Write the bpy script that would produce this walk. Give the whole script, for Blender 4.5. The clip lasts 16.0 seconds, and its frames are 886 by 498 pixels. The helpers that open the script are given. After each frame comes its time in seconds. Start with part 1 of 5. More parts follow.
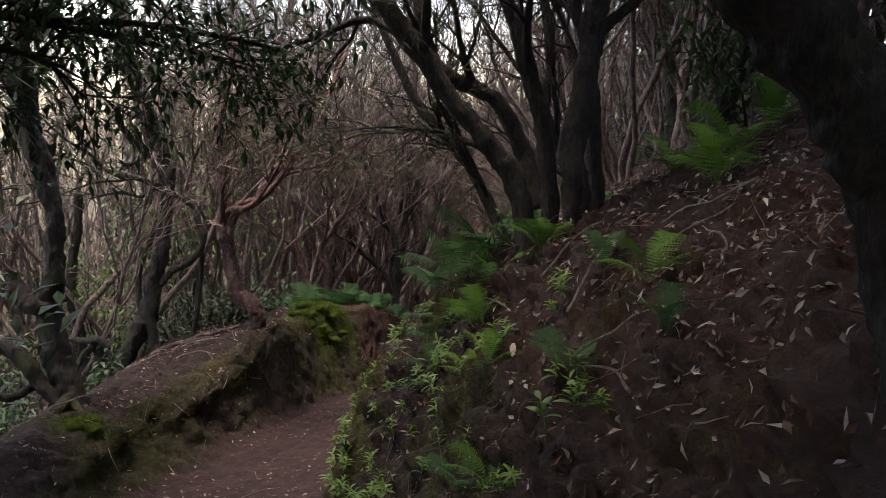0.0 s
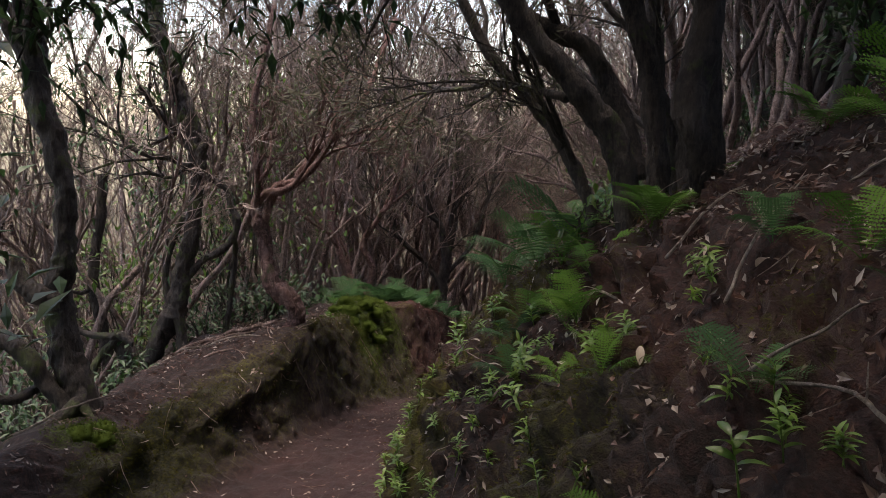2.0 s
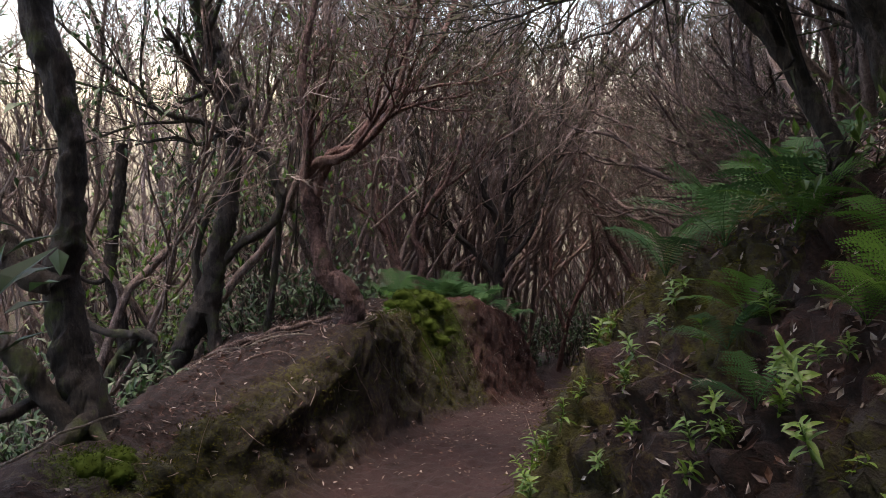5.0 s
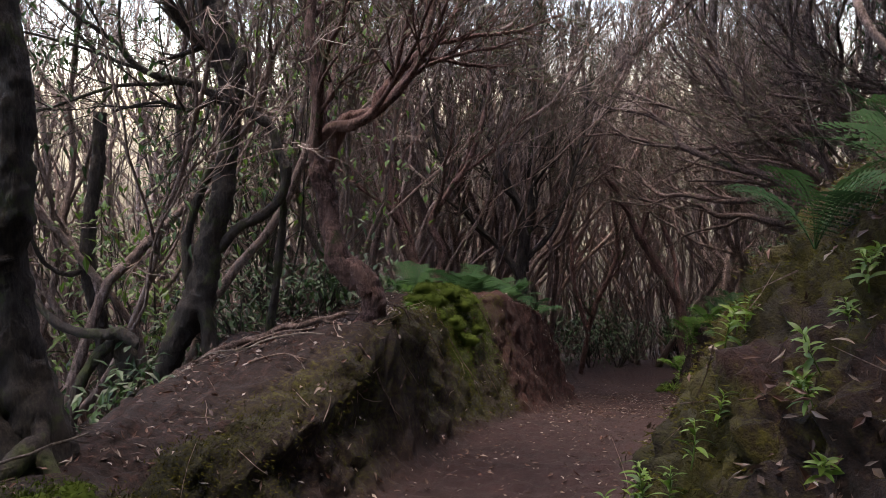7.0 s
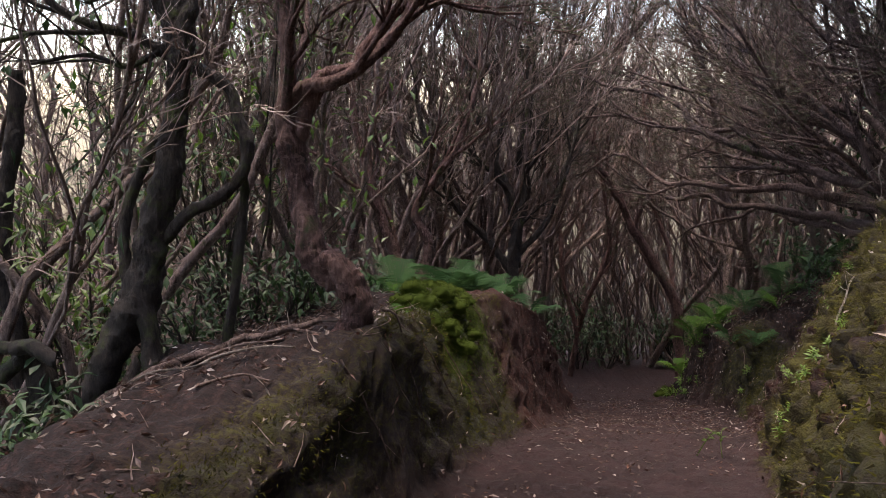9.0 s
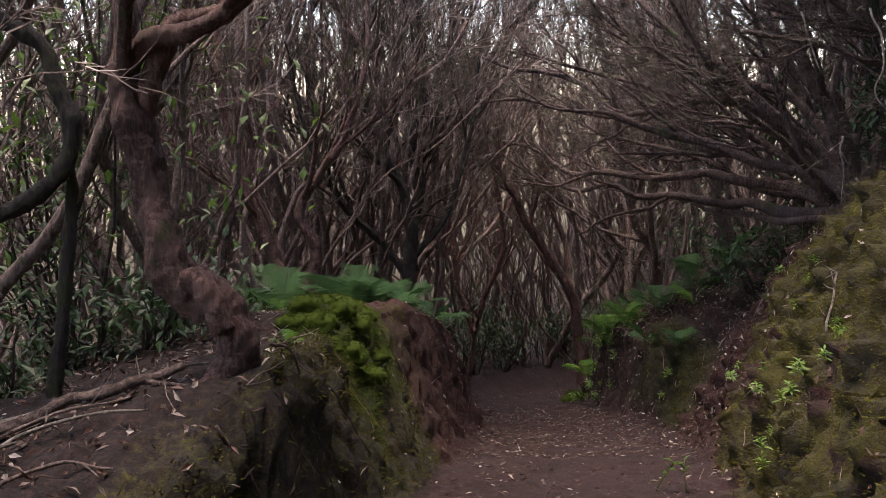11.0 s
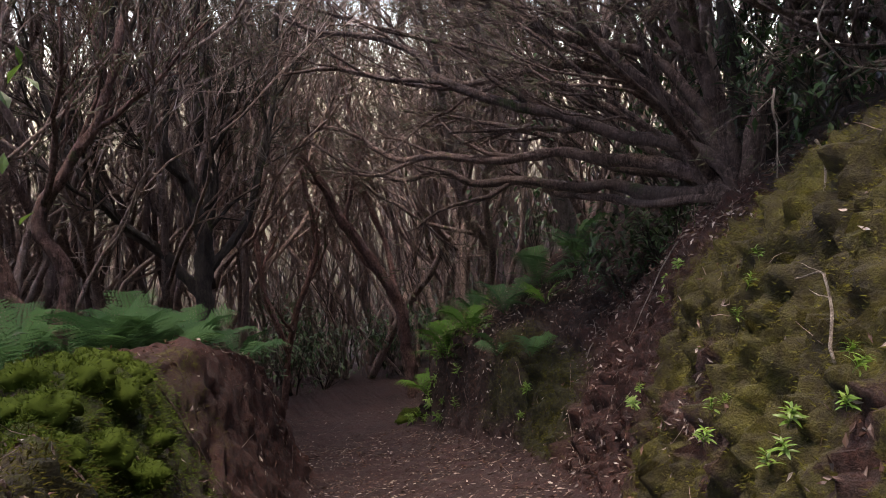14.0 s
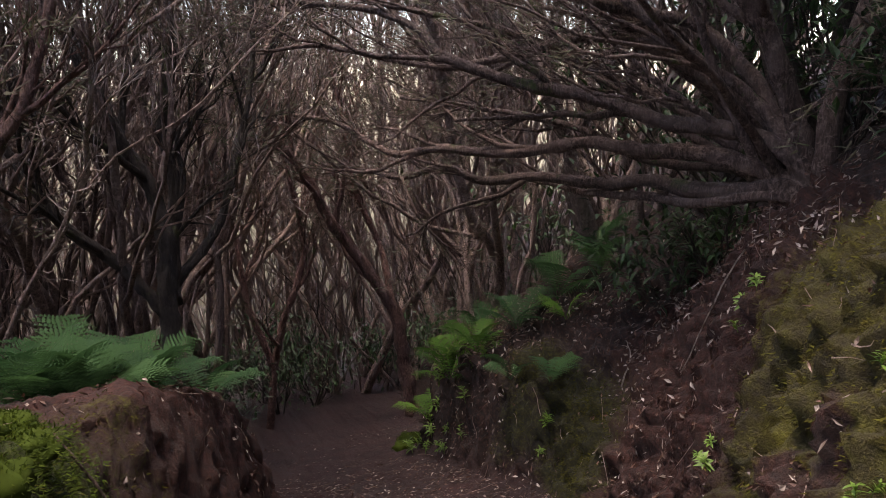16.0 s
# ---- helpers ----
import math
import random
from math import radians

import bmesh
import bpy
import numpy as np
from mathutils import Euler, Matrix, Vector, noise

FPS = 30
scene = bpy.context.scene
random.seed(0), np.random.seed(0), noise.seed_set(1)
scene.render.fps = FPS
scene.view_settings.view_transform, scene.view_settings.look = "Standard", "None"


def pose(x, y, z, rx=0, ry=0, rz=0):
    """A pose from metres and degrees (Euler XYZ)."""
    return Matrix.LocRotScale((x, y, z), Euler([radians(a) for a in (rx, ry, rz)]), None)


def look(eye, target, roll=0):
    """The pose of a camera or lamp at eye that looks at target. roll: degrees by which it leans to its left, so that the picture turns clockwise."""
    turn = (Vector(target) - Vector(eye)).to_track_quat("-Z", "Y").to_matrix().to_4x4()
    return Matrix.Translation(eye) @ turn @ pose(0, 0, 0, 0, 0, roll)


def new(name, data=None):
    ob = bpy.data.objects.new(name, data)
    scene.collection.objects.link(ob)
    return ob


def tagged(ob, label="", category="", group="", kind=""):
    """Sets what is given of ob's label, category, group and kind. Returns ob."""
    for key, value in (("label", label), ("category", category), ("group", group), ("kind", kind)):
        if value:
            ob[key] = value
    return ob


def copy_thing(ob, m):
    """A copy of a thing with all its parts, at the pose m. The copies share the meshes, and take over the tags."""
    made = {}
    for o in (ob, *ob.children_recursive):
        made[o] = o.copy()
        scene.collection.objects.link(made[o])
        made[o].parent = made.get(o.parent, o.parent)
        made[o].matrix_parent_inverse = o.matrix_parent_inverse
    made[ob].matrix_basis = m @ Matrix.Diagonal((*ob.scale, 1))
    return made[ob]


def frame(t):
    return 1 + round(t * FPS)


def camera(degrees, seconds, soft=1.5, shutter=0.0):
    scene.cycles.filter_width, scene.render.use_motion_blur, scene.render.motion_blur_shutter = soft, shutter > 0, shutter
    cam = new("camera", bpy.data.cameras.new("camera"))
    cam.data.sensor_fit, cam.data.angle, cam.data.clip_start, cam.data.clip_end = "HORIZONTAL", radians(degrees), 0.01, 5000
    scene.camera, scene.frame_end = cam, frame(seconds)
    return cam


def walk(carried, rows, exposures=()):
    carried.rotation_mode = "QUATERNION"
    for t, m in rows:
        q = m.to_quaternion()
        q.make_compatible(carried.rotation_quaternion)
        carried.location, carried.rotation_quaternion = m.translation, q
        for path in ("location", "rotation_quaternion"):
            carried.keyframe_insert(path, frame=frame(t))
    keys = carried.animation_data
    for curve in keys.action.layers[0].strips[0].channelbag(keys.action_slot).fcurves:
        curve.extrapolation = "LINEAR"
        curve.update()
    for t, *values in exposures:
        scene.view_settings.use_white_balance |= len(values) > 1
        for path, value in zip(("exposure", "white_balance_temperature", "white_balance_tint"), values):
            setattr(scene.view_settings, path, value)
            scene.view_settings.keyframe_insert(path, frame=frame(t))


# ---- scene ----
EYE, TILT, LEAN, TURN = 1.5, -9.0, 0.0, 0.0
METRES = 8.0
cam = camera(56.4, 16.0, soft=0.7)
ROWS = [
    (0.0, 0.0, 0.0, 0.0, 0.0, 0.0, 0.0),
    (0.5, -0.0057, 0.0293, -0.0015, 0.62, -0.17, 0.01),
    (1.0, -0.0108, 0.061, -0.0058, 1.42, -0.1, -0.08),
    (1.5, -0.0164, 0.0887, -0.0104, 2.1, 0.02, -0.28),
    (2.0, -0.0238, 0.1158, -0.0132, 2.7, 0.02, -0.48),
    (2.5, -0.0308, 0.1418, -0.0154, 3.26, -0.02, -0.6),
    (3.0, -0.041, 0.1687, -0.0191, 3.66, 0.06, -0.81),
    (3.5, -0.0525, 0.1945, -0.0222, 3.88, 0.09, -0.92),
    (4.0, -0.0671, 0.2217, -0.0248, 3.91, 0.01, -0.89),
    (6.5, -0.1246, 0.3634, -0.0425, 4.18, 0.12, -0.6),
    (7.0, -0.1294, 0.3943, -0.0456, 4.18, 0.11, -0.5),
    (7.5, -0.1356, 0.4212, -0.0461, 3.85, -0.07, -0.56),
    (8.0, -0.1421, 0.4534, -0.0476, 3.43, -0.14, -0.59),
    (10.5, -0.1745, 0.6156, -0.0455, -3.21, -0.31, 0.59),
    (11.0, -0.1774, 0.649, -0.0446, -6.4, -0.32, 1.46),
    (11.5, -0.1795, 0.6797, -0.0434, -9.46, -0.48, 2.19),
    (12.0, -0.1796, 0.7131, -0.043, -12.65, -0.67, 2.89),
    (12.5, -0.1738, 0.7459, -0.0432, -15.1, -0.79, 3.53),
    (13.0, -0.1668, 0.7798, -0.0418, -17.26, -0.99, 4.03),
    (13.5, -0.1612, 0.8092, -0.0393, -18.78, -1.2, 4.46),
    (14.0, -0.1562, 0.8404, -0.0356, -19.96, -1.42, 4.81),
    (14.5, -0.1484, 0.8699, -0.0354, -20.34, -1.41, 4.87),
    (15.0, -0.1385, 0.9016, -0.0342, -20.34, -1.42, 5.06),
    (15.5, -0.131, 0.9302, -0.0339, -20.36, -1.33, 4.98),
    (16.0, -0.1226, 0.9615, -0.0298, -20.41, -1.51, 5.17),
]
walk(cam, [(t, pose(0, 0, EYE, TILT, LEAN, TURN) @ pose(METRES * x, METRES * y, METRES * z, 90 + pitch, roll, yaw)) for t, x, y, z, yaw, pitch, roll in ROWS],
     exposures=[(0.0, 2.2, 8000, 16), (8.0, 2.25, 7700, 19), (16.0, 2.4, 7900, 19)])

# ---- light: overcast sky above the canopy ----
world = bpy.data.worlds.new("world")
scene.world = world
world.use_nodes = True
sky = world.node_tree.nodes.new("ShaderNodeTexSky")
sky.sky_type, sky.sun_disc = "NISHITA", False
sky.sun_elevation, sky.sun_rotation = radians(80), radians(-53)
sky.air_density, sky.dust_density, sky.ozone_density = 1.0, 1.5, 1.0
background = world.node_tree.nodes["Background"]
world.node_tree.links.new(sky.outputs[0], background.inputs[0])
background.inputs[1].default_value = 0.15
sun = new("sun", bpy.data.lights.new("sun", "SUN"))
sun.data.energy, sun.data.angle, sun.data.color = 1.0, radians(18), (1.0, 0.97, 0.93)
sun.matrix_world = look((-1.6, 1.2, 11), (0, 0, 0))

# ---- the hillside: the path falls along +y, everything is laid out along it ----
LEVEL = pose(0, 0, EYE, TILT, LEAN, TURN) @ pose(0, 0, -EYE)


def W(x, y, z):
    """From the path's own axes (x across, y along, z off the path) to the world."""
    return LEVEL @ Vector((x, y, z))


def lattice(i, j, k, seed):
    h = (i * 374761393 + j * 668265263 + k * 1274126177 + seed * 362437) & 0xFFFFFFFF
    h = ((h ^ (h >> 13)) * 1103515245) & 0xFFFFFFFF
    return ((h ^ (h >> 16)) & 0xFFFF) / 65535.0


def vnoise(x, y, z, seed=0):
    """Value noise in 0..1 on arrays."""
    x, y, z = (np.asarray(a, float) for a in (x, y, z))
    i, j, k = (np.floor(a).astype(np.int64) for a in (x, y, z))
    u, v, w = x - i, y - j, z - k
    u, v, w = (a * a * (3 - 2 * a) for a in (u, v, w))
    c = [[[lattice(i + a, j + b, k + d, seed) for d in (0, 1)] for b in (0, 1)] for a in (0, 1)]
    c = [[c[a][b][0] * (1 - w) + c[a][b][1] * w for b in (0, 1)] for a in (0, 1)]
    c = [c[a][0] * (1 - v) + c[a][1] * v for a in (0, 1)]
    return c[0] * (1 - u) + c[1] * u


def fbm(x, y, z, f, octaves=3, seed=0):
    total, amp, norm = 0.0, 1.0, 0.0
    for o in range(octaves):
        total = total + amp * vnoise(x * f, y * f, z * f, seed + 17 * o)
        norm, amp, f = norm + amp, amp * 0.5, f * 2.1
    return total / norm


# path floor, left foot, left rim, ledge behind it, right foot, right rim, by distance along the path
FLOOR = [(-5, 0.5), (0, 0.0), (2, -0.2), (4, -0.25), (6, -0.22), (8.2, -0.19), (9.5, -0.2), (11, -0.4), (12, -0.55), (13, -0.64), (16, -0.98), (17.5, -1.1), (20, -1.12)]
LEFT_FOOT = [(0, -0.7), (3, -1.65), (5.7, -2.15), (7, -1.78), (8.2, -1.5), (9.4, -1.12), (10, -1.0), (12, -0.5), (13.3, -0.12), (14.2, -0.35), (16, -0.1), (20, 0.5)]
RIM = [(0, -1.0, 0.2), (4, -2.2, 0.1), (5.3, -2.42, 0.12), (6.4, -2.38, 0.3), (7.2, -2.1, 0.36), (8, -1.74, 0.75), (8.5, -1.66, 0.74), (9, -1.6, 0.66), (10.2, -1.48, 0.84), (10.8, -1.28, 0.76), (11.5, -1.0, 0.7), (12.3, -0.68, 0.52), (12.9, -0.46, 0.28), (13.3, -0.38, -0.05), (14, -0.9, -0.62), (20, 0.0, -1.2)]
LEDGE = [(0, -2.8, 0.3), (6, -2.72, 0.36), (8, -2.8, 0.54), (10, -2.8, 0.58), (12, -2.6, 0.6), (14, -2.6, -0.2), (20, -2.5, -1.1)]
RIGHT_FOOT = [(0, 0.45), (2, 0.05), (3.5, -0.42), (5.3, -0.82), (6.1, -0.75), (7, -0.3), (8.2, 0.25), (9.3, 0.48), (10.4, 0.9), (11.5, 1.2), (12.7, 1.48), (14.3, 1.4), (15.4, 1.42), (16.2, 1.8), (20, 2.6)]
BENCH = [(0, 0.6, 0.6), (2, 0.35, 0.75), (3.5, 0.18, 0.95), (4.8, -0.2, 0.66), (5.5, -0.56, 0.64), (6.2, -0.35, 0.75), (7.2, 0.1, 0.4), (8.2, 0.47, 0.5), (9.3, 0.76, 0.45), (10.3, 1.05, 0.2), (11.5, 1.45, 0.0), (12.7, 1.68, -0.1), (13.4, 1.6, 0.15), (14.4, 1.55, 0.1), (15.3, 1.6, -0.1), (16.2, 2.2, -0.6), (20, 3.2, -0.9)]
BROW = [(0, 1.0, 1.1), (2.9, 0.8, 1.41), (3.6, 0.62, 1.46), (4.6, 0.4, 1.5), (5.6, 0.0, 1.22), (6.2, 0.06, 1.32), (7.2, 0.6, 1.46), (8.2, 0.95, 1.5), (9.2, 1.28, 1.42), (10.2, 1.3, 0.9), (11.2, 2.0, 1.1), (12.2, 2.3, 0.6), (13.6, 2.5, 0.74), (14.6, 2.3, 0.56), (15.3, 2.1, 0.25), (16.2, 2.9, -0.1), (20, 4.2, -0.4)]


def along(table, y, column):
    return np.interp(y, [r[0] for r in table], [r[column] for r in table])


def profile(x, y):
    floor = along(FLOOR, y, 1)
    lf, rx, rz = along(LEFT_FOOT, y, 1), along(RIM, y, 1), along(RIM, y, 2)
    ex, ez = along(LEDGE, y, 1), along(LEDGE, y, 2)
    worn = np.clip(np.minimum(y - 4.4, 12.4 - y), 0, 1)
    rx = rx + worn * 0.16 * (vnoise(0 * y, y * 2.6, 0 * y, 401) - 0.5)
    rz = rz + worn * 0.12 * (vnoise(0 * y, y * 2.1, 0 * y, 402) - 0.5)
    ex = ex + worn * 0.3 * (vnoise(0 * y, y * 1.4, 0 * y, 403) - 0.5)
    rf, bx, bz = along(RIGHT_FOOT, y, 1), along(BENCH, y, 1), along(BENCH, y, 2)
    wx, wz = along(BROW, y, 1), along(BROW, y, 2)
    fall = np.interp(y, [0, 21, 26, 32, 60, 400], [0, 0, 0.6, 1.8, 9, 80])
    knots = [(-400 + 0 * y, ez - 90), (-60 + 0 * y, ez - 20), (-14 + 0 * y, ez - 3.4), (ex - 2.2, ez - 1.2), (ex - 0.6, ez - 0.42), (ex, ez), (0.5 * (ex + rx), 0.5 * (ez + rz) + 0.03), (rx, rz),
             (lf, floor + 0.02), (0.5 * (lf + rf), floor - 0.02), (rf, floor + 0.02), (bx, bz), (wx, wz), (wx + 1.6, wz + 0.85), (wx + 8, wz + 4.2), (60 + 0 * y, wz + 22), (400 + 0 * y, wz + 90)]
    z = knots[0][1]
    for (xa, za), (xb, zb) in zip(knots, knots[1:]):
        z = z + (zb - za) * np.clip((x - xa) / np.maximum(xb - xa, 0.02), 0, 1)
    return z - fall


def ground(x, y):
    """Height of the ground over the path's axes, softened."""
    x, y = np.asarray(x, float), np.asarray(y, float)
    z = 0
    for dx, dy, w in ((0, 0, 0.4), (0.05, 0.05, 0.15), (-0.05, 0.05, 0.15), (0.05, -0.08, 0.15), (-0.05, -0.08, 0.15)):
        z = z + w * profile(x + dx, y + dy)
    far = np.clip((np.hypot(x, y - 8) - 9) / 20, 0, 1)
    z = z + (fbm(x, y, 0 * x, 0.8, 3, 5) - 0.5) * (0.10 + 1.2 * far)
    return z


def on_path(x, y):
    lf, rf = along(LEFT_FOOT, y, 1), along(RIGHT_FOOT, y, 1)
    return np.clip(np.minimum(x - lf, rf - x) / 0.12 + 0.4, 0, 1)


def spot(x, y, lift=0.0):
    return W(x, y, float(ground(x, y)) + lift)


# ---- materials ----
def tree_of(name):
    m = bpy.data.materials.new(name)
    m.use_nodes = True
    t = m.node_tree
    return m, t, t.nodes["Principled BSDF"], t.nodes["Material Output"]


def node(t, kind, **values):
    n = t.nodes.new(kind)
    for key, value in values.items():
        n.inputs[key].default_value = value
    return n


def noise_of(t, scale, detail=5, rough=0.6, stretch=None):
    co = t.nodes.new("ShaderNodeTexCoord")
    n = node(t, "ShaderNodeTexNoise", Scale=scale, Detail=detail, Roughness=rough)
    if stretch:
        mp = node(t, "ShaderNodeMapping", Scale=stretch)
        t.links.new(co.outputs["Object"], mp.inputs[0])
        t.links.new(mp.outputs[0], n.inputs["Vector"])
    else:
        t.links.new(co.outputs["Object"], n.inputs["Vector"])
    return n.outputs["Fac"]


def ramp(t, fac, stops):
    r = t.nodes.new("ShaderNodeValToRGB")
    while len(r.color_ramp.elements) < len(stops):
        r.color_ramp.elements.new(0.5)
    for e, (p, c) in zip(r.color_ramp.elements, stops):
        e.position, e.color = p, (*c, 1)
    t.links.new(fac, r.inputs[0])
    return r.outputs[0]


def mix(t, fac, a, b, how="MIX"):
    m = t.nodes.new("ShaderNodeMix")
    m.data_type, m.blend_type = "RGBA", how
    for socket, value in ((m.inputs[0], fac), (m.inputs[6], a), (m.inputs[7], b)):
        if hasattr(value, "is_linked"):
            t.links.new(value, socket)
        else:
            socket.default_value = value if isinstance(value, float) else (*value, 1)
    return m.outputs[2]


def bump(t, p, height, strength, distance):
    b = node(t, "ShaderNodeBump", Strength=strength, Distance=distance)
    t.links.new(height, b.inputs["Height"])
    t.links.new(b.outputs[0], p.inputs["Normal"])


def bark(name, dark, mid, pale, moss=0.0, scale=14.0, crust=0.65):
    m, t, p, out = tree_of(name)
    fine = noise_of(t, scale * 4, 7, 0.75, (1, 1, 0.3))
    broad = noise_of(t, scale * 0.4, 4, 0.6)
    c = ramp(t, fine, [(0.38, dark), (0.5, mid), (0.64, pale)])
    patch = ramp(t, broad, [(0.42, (0, 0, 0)), (0.62, (1, 1, 1))])
    c = mix(t, patch, c, mix(t, 0.5, c, pale))
    lichen = ramp(t, noise_of(t, scale * 1.3, 6, 0.75, (1, 1, 1.6)), [(0.54, (0, 0, 0)), (0.63, (1, 1, 1))])
    c = mix(t, lichen, c, mix(t, crust, c, tuple(1.5 * k for k in pale)))
    if moss:
        green = ramp(t, noise_of(t, scale * 0.25, 5, 0.7), [(0.62 - moss * 0.3, (0, 0, 0)), (0.70 - moss * 0.2, (1, 1, 1))])
        c = mix(t, green, c, ramp(t, fine, [(0.3, (0.035, 0.05, 0.012)), (0.7, (0.10, 0.13, 0.03))]))
    info = t.nodes.new("ShaderNodeObjectInfo")
    c = mix(t, 1.0, c, ramp(t, info.outputs["Random"], [(0.0, (0.75, 0.72, 0.72)), (1.0, (1.15, 1.1, 1.08))]), "MULTIPLY")
    t.links.new(c, p.inputs["Base Color"])
    p.inputs["Roughness"].default_value = 0.85
    bump(t, p, fine, 1.0, 0.05)
    return m


def leafy(name, colours, rough=0.45, through_light=0.3, islands=True):
    m, t, p, out = tree_of(name)
    source = t.nodes.new("ShaderNodeNewGeometry").outputs["Random Per Island"] if islands else t.nodes.new("ShaderNodeObjectInfo").outputs["Random"]
    c = ramp(t, source, [(i / max(1, len(colours) - 1), k) for i, k in enumerate(colours)])
    c = mix(t, 0.35, c, ramp(t, noise_of(t, 30, 4), [(0.3, (0.3, 0.3, 0.3)), (0.7, (1.2, 1.2, 1.2))]), "MULTIPLY")
    t.links.new(c, p.inputs["Base Color"])
    p.inputs["Roughness"].default_value = rough
    p.inputs["Specular IOR Level"].default_value = 0.15 if rough > 0.6 else 0.5
    if through_light:
        tr = t.nodes.new("ShaderNodeBsdfTranslucent")
        t.links.new(c, tr.inputs[0])
        ms = t.nodes.new("ShaderNodeMixShader")
        ms.inputs[0].default_value = through_light
        t.links.new(p.outputs[0], ms.inputs[1])
        t.links.new(tr.outputs[0], ms.inputs[2])
        t.links.new(ms.outputs[0], out.inputs[0])
    return m


def mix_noise(t, a, b):
    m = t.nodes.new("ShaderNodeMath")
    m.operation = "MULTIPLY_ADD"
    t.links.new(b, m.inputs[0])
    m.inputs[1].default_value = 0.8
    n = t.nodes.new("ShaderNodeMath")
    n.operation = "MULTIPLY_ADD"
    t.links.new(a, n.inputs[0])
    n.inputs[1].default_value, n.inputs[2].default_value = 0.6, -0.2
    t.links.new(n.outputs[0], m.inputs[2])
    return m.outputs[0]


def soil():
    m, t, p, out = tree_of("forest_floor")

    def mask(name):
        a = t.nodes.new("ShaderNodeAttribute")
        a.attribute_name = name
        return a.outputs["Fac"]
    fine, grit, broad = noise_of(t, 26, 8, 0.7), noise_of(t, 110, 4, 0.7), noise_of(t, 3.2, 5, 0.65)
    earth = ramp(t, fine, [(0.28, (0.005, 0.0021, 0.0017)), (0.5, (0.025, 0.0096, 0.0074)), (0.7, (0.088, 0.037, 0.028))])
    trod = ramp(t, broad, [(0.3, (0.028, 0.0098, 0.0098)), (0.7, (0.062, 0.0228, 0.0228))])
    trod = mix(t, 0.5, trod, ramp(t, fine, [(0.35, (0.4, 0.4, 0.4)), (0.65, (1, 1, 1))]), "MULTIPLY")
    red = ramp(t, fine, [(0.3, (0.02, 0.0055, 0.0042)), (0.55, (0.068, 0.0185, 0.0125)), (0.75, (0.15, 0.046, 0.03))])
    moss = ramp(t, mix_noise(t, fine, broad), [(0.22, (0.008, 0.005, 0.0015)), (0.4, (0.029, 0.02, 0.0025)), (0.52, (0.056, 0.045, 0.0035)), (0.66, (0.094, 0.086, 0.006)), (0.8, (0.16, 0.152, 0.012))])
    dark = ramp(t, fine, [(0.25, (0.005, 0.005, 0.0015)), (0.5, (0.024, 0.023, 0.0045)), (0.75, (0.085, 0.08, 0.013))])
    c = mix(t, mask("red"), earth, red)
    c = mix(t, mask("trod"), c, trod)
    ragged = t.nodes.new("ShaderNodeMath")
    ragged.operation = "MULTIPLY_ADD"
    t.links.new(fine, ragged.inputs[0])
    ragged.inputs[1].default_value = 1.3
    ragged.inputs[2].default_value = -0.65
    lush = ramp(t, fine, [(0.25, (0.015, 0.02, 0.003)), (0.5, (0.048, 0.066, 0.008)), (0.75, (0.11, 0.14, 0.018))])
    for name, tone in (("moss", moss), ("dark", dark), ("lush", lush)):
        s = t.nodes.new("ShaderNodeMath")
        s.operation, s.use_clamp = "ADD", True
        t.links.new(mask(name), s.inputs[0])
        t.links.new(ragged.outputs[0], s.inputs[1])
        c = mix(t, ramp(t, s.outputs[0], [(0.3, (0, 0, 0)), (0.6, (1, 1, 1))]), c, tone)
    c = mix(t, 0.45, c, ramp(t, grit, [(0.35, (0.35, 0.35, 0.35)), (0.65, (1.1, 1.1, 1.1))]), "MULTIPLY")
    t.links.new(c, p.inputs["Base Color"])
    p.inputs["Roughness"].default_value = 0.95
    both = t.nodes.new("ShaderNodeMath")
    both.operation = "ADD"
    t.links.new(fine, both.inputs[0])
    t.links.new(grit, both.inputs[1])
    bump(t, p, both.outputs[0], 0.9, 0.04)
    return m


SOIL = soil()
BARK_DARK = bark("dark_bark", (0.012, 0.009, 0.008), (0.036, 0.026, 0.022), (0.085, 0.068, 0.057), 0.12, crust=0.3)
BARK_RED = bark("reddish_bark", (0.035, 0.015, 0.012), (0.13, 0.058, 0.048), (0.3, 0.18, 0.155), 0.12)
BARK_GREY = bark("grey_brown_bark", (0.05, 0.034, 0.029), (0.22, 0.15, 0.128), (0.42, 0.32, 0.28), 0.06)
BARK_MOSSY = bark("mossy_bark", (0.012, 0.009, 0.008), (0.035, 0.026, 0.021), (0.075, 0.06, 0.05), 0.35, crust=0.3)
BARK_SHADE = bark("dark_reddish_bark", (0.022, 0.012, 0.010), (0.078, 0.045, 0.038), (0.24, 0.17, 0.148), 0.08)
DEAD_WOOD = bark("bleached_dead_wood", (0.12, 0.10, 0.085), (0.24, 0.20, 0.17), (0.42, 0.37, 0.32))
HEATHER = leafy("heather_needles", [(0.04, 0.045, 0.026), (0.085, 0.08, 0.05), (0.13, 0.11, 0.085), (0.06, 0.072, 0.036)], 0.7, 0.3)
LAUREL = leafy("laurel_leaves", [(0.016, 0.038, 0.014), (0.032, 0.075, 0.024), (0.055, 0.115, 0.034)], 0.5, 0.25)
LAUREL_BRIGHT = leafy("young_laurel_leaves", [(0.05, 0.10, 0.02), (0.09, 0.17, 0.03), (0.13, 0.22, 0.045)], 0.4, 0.4)
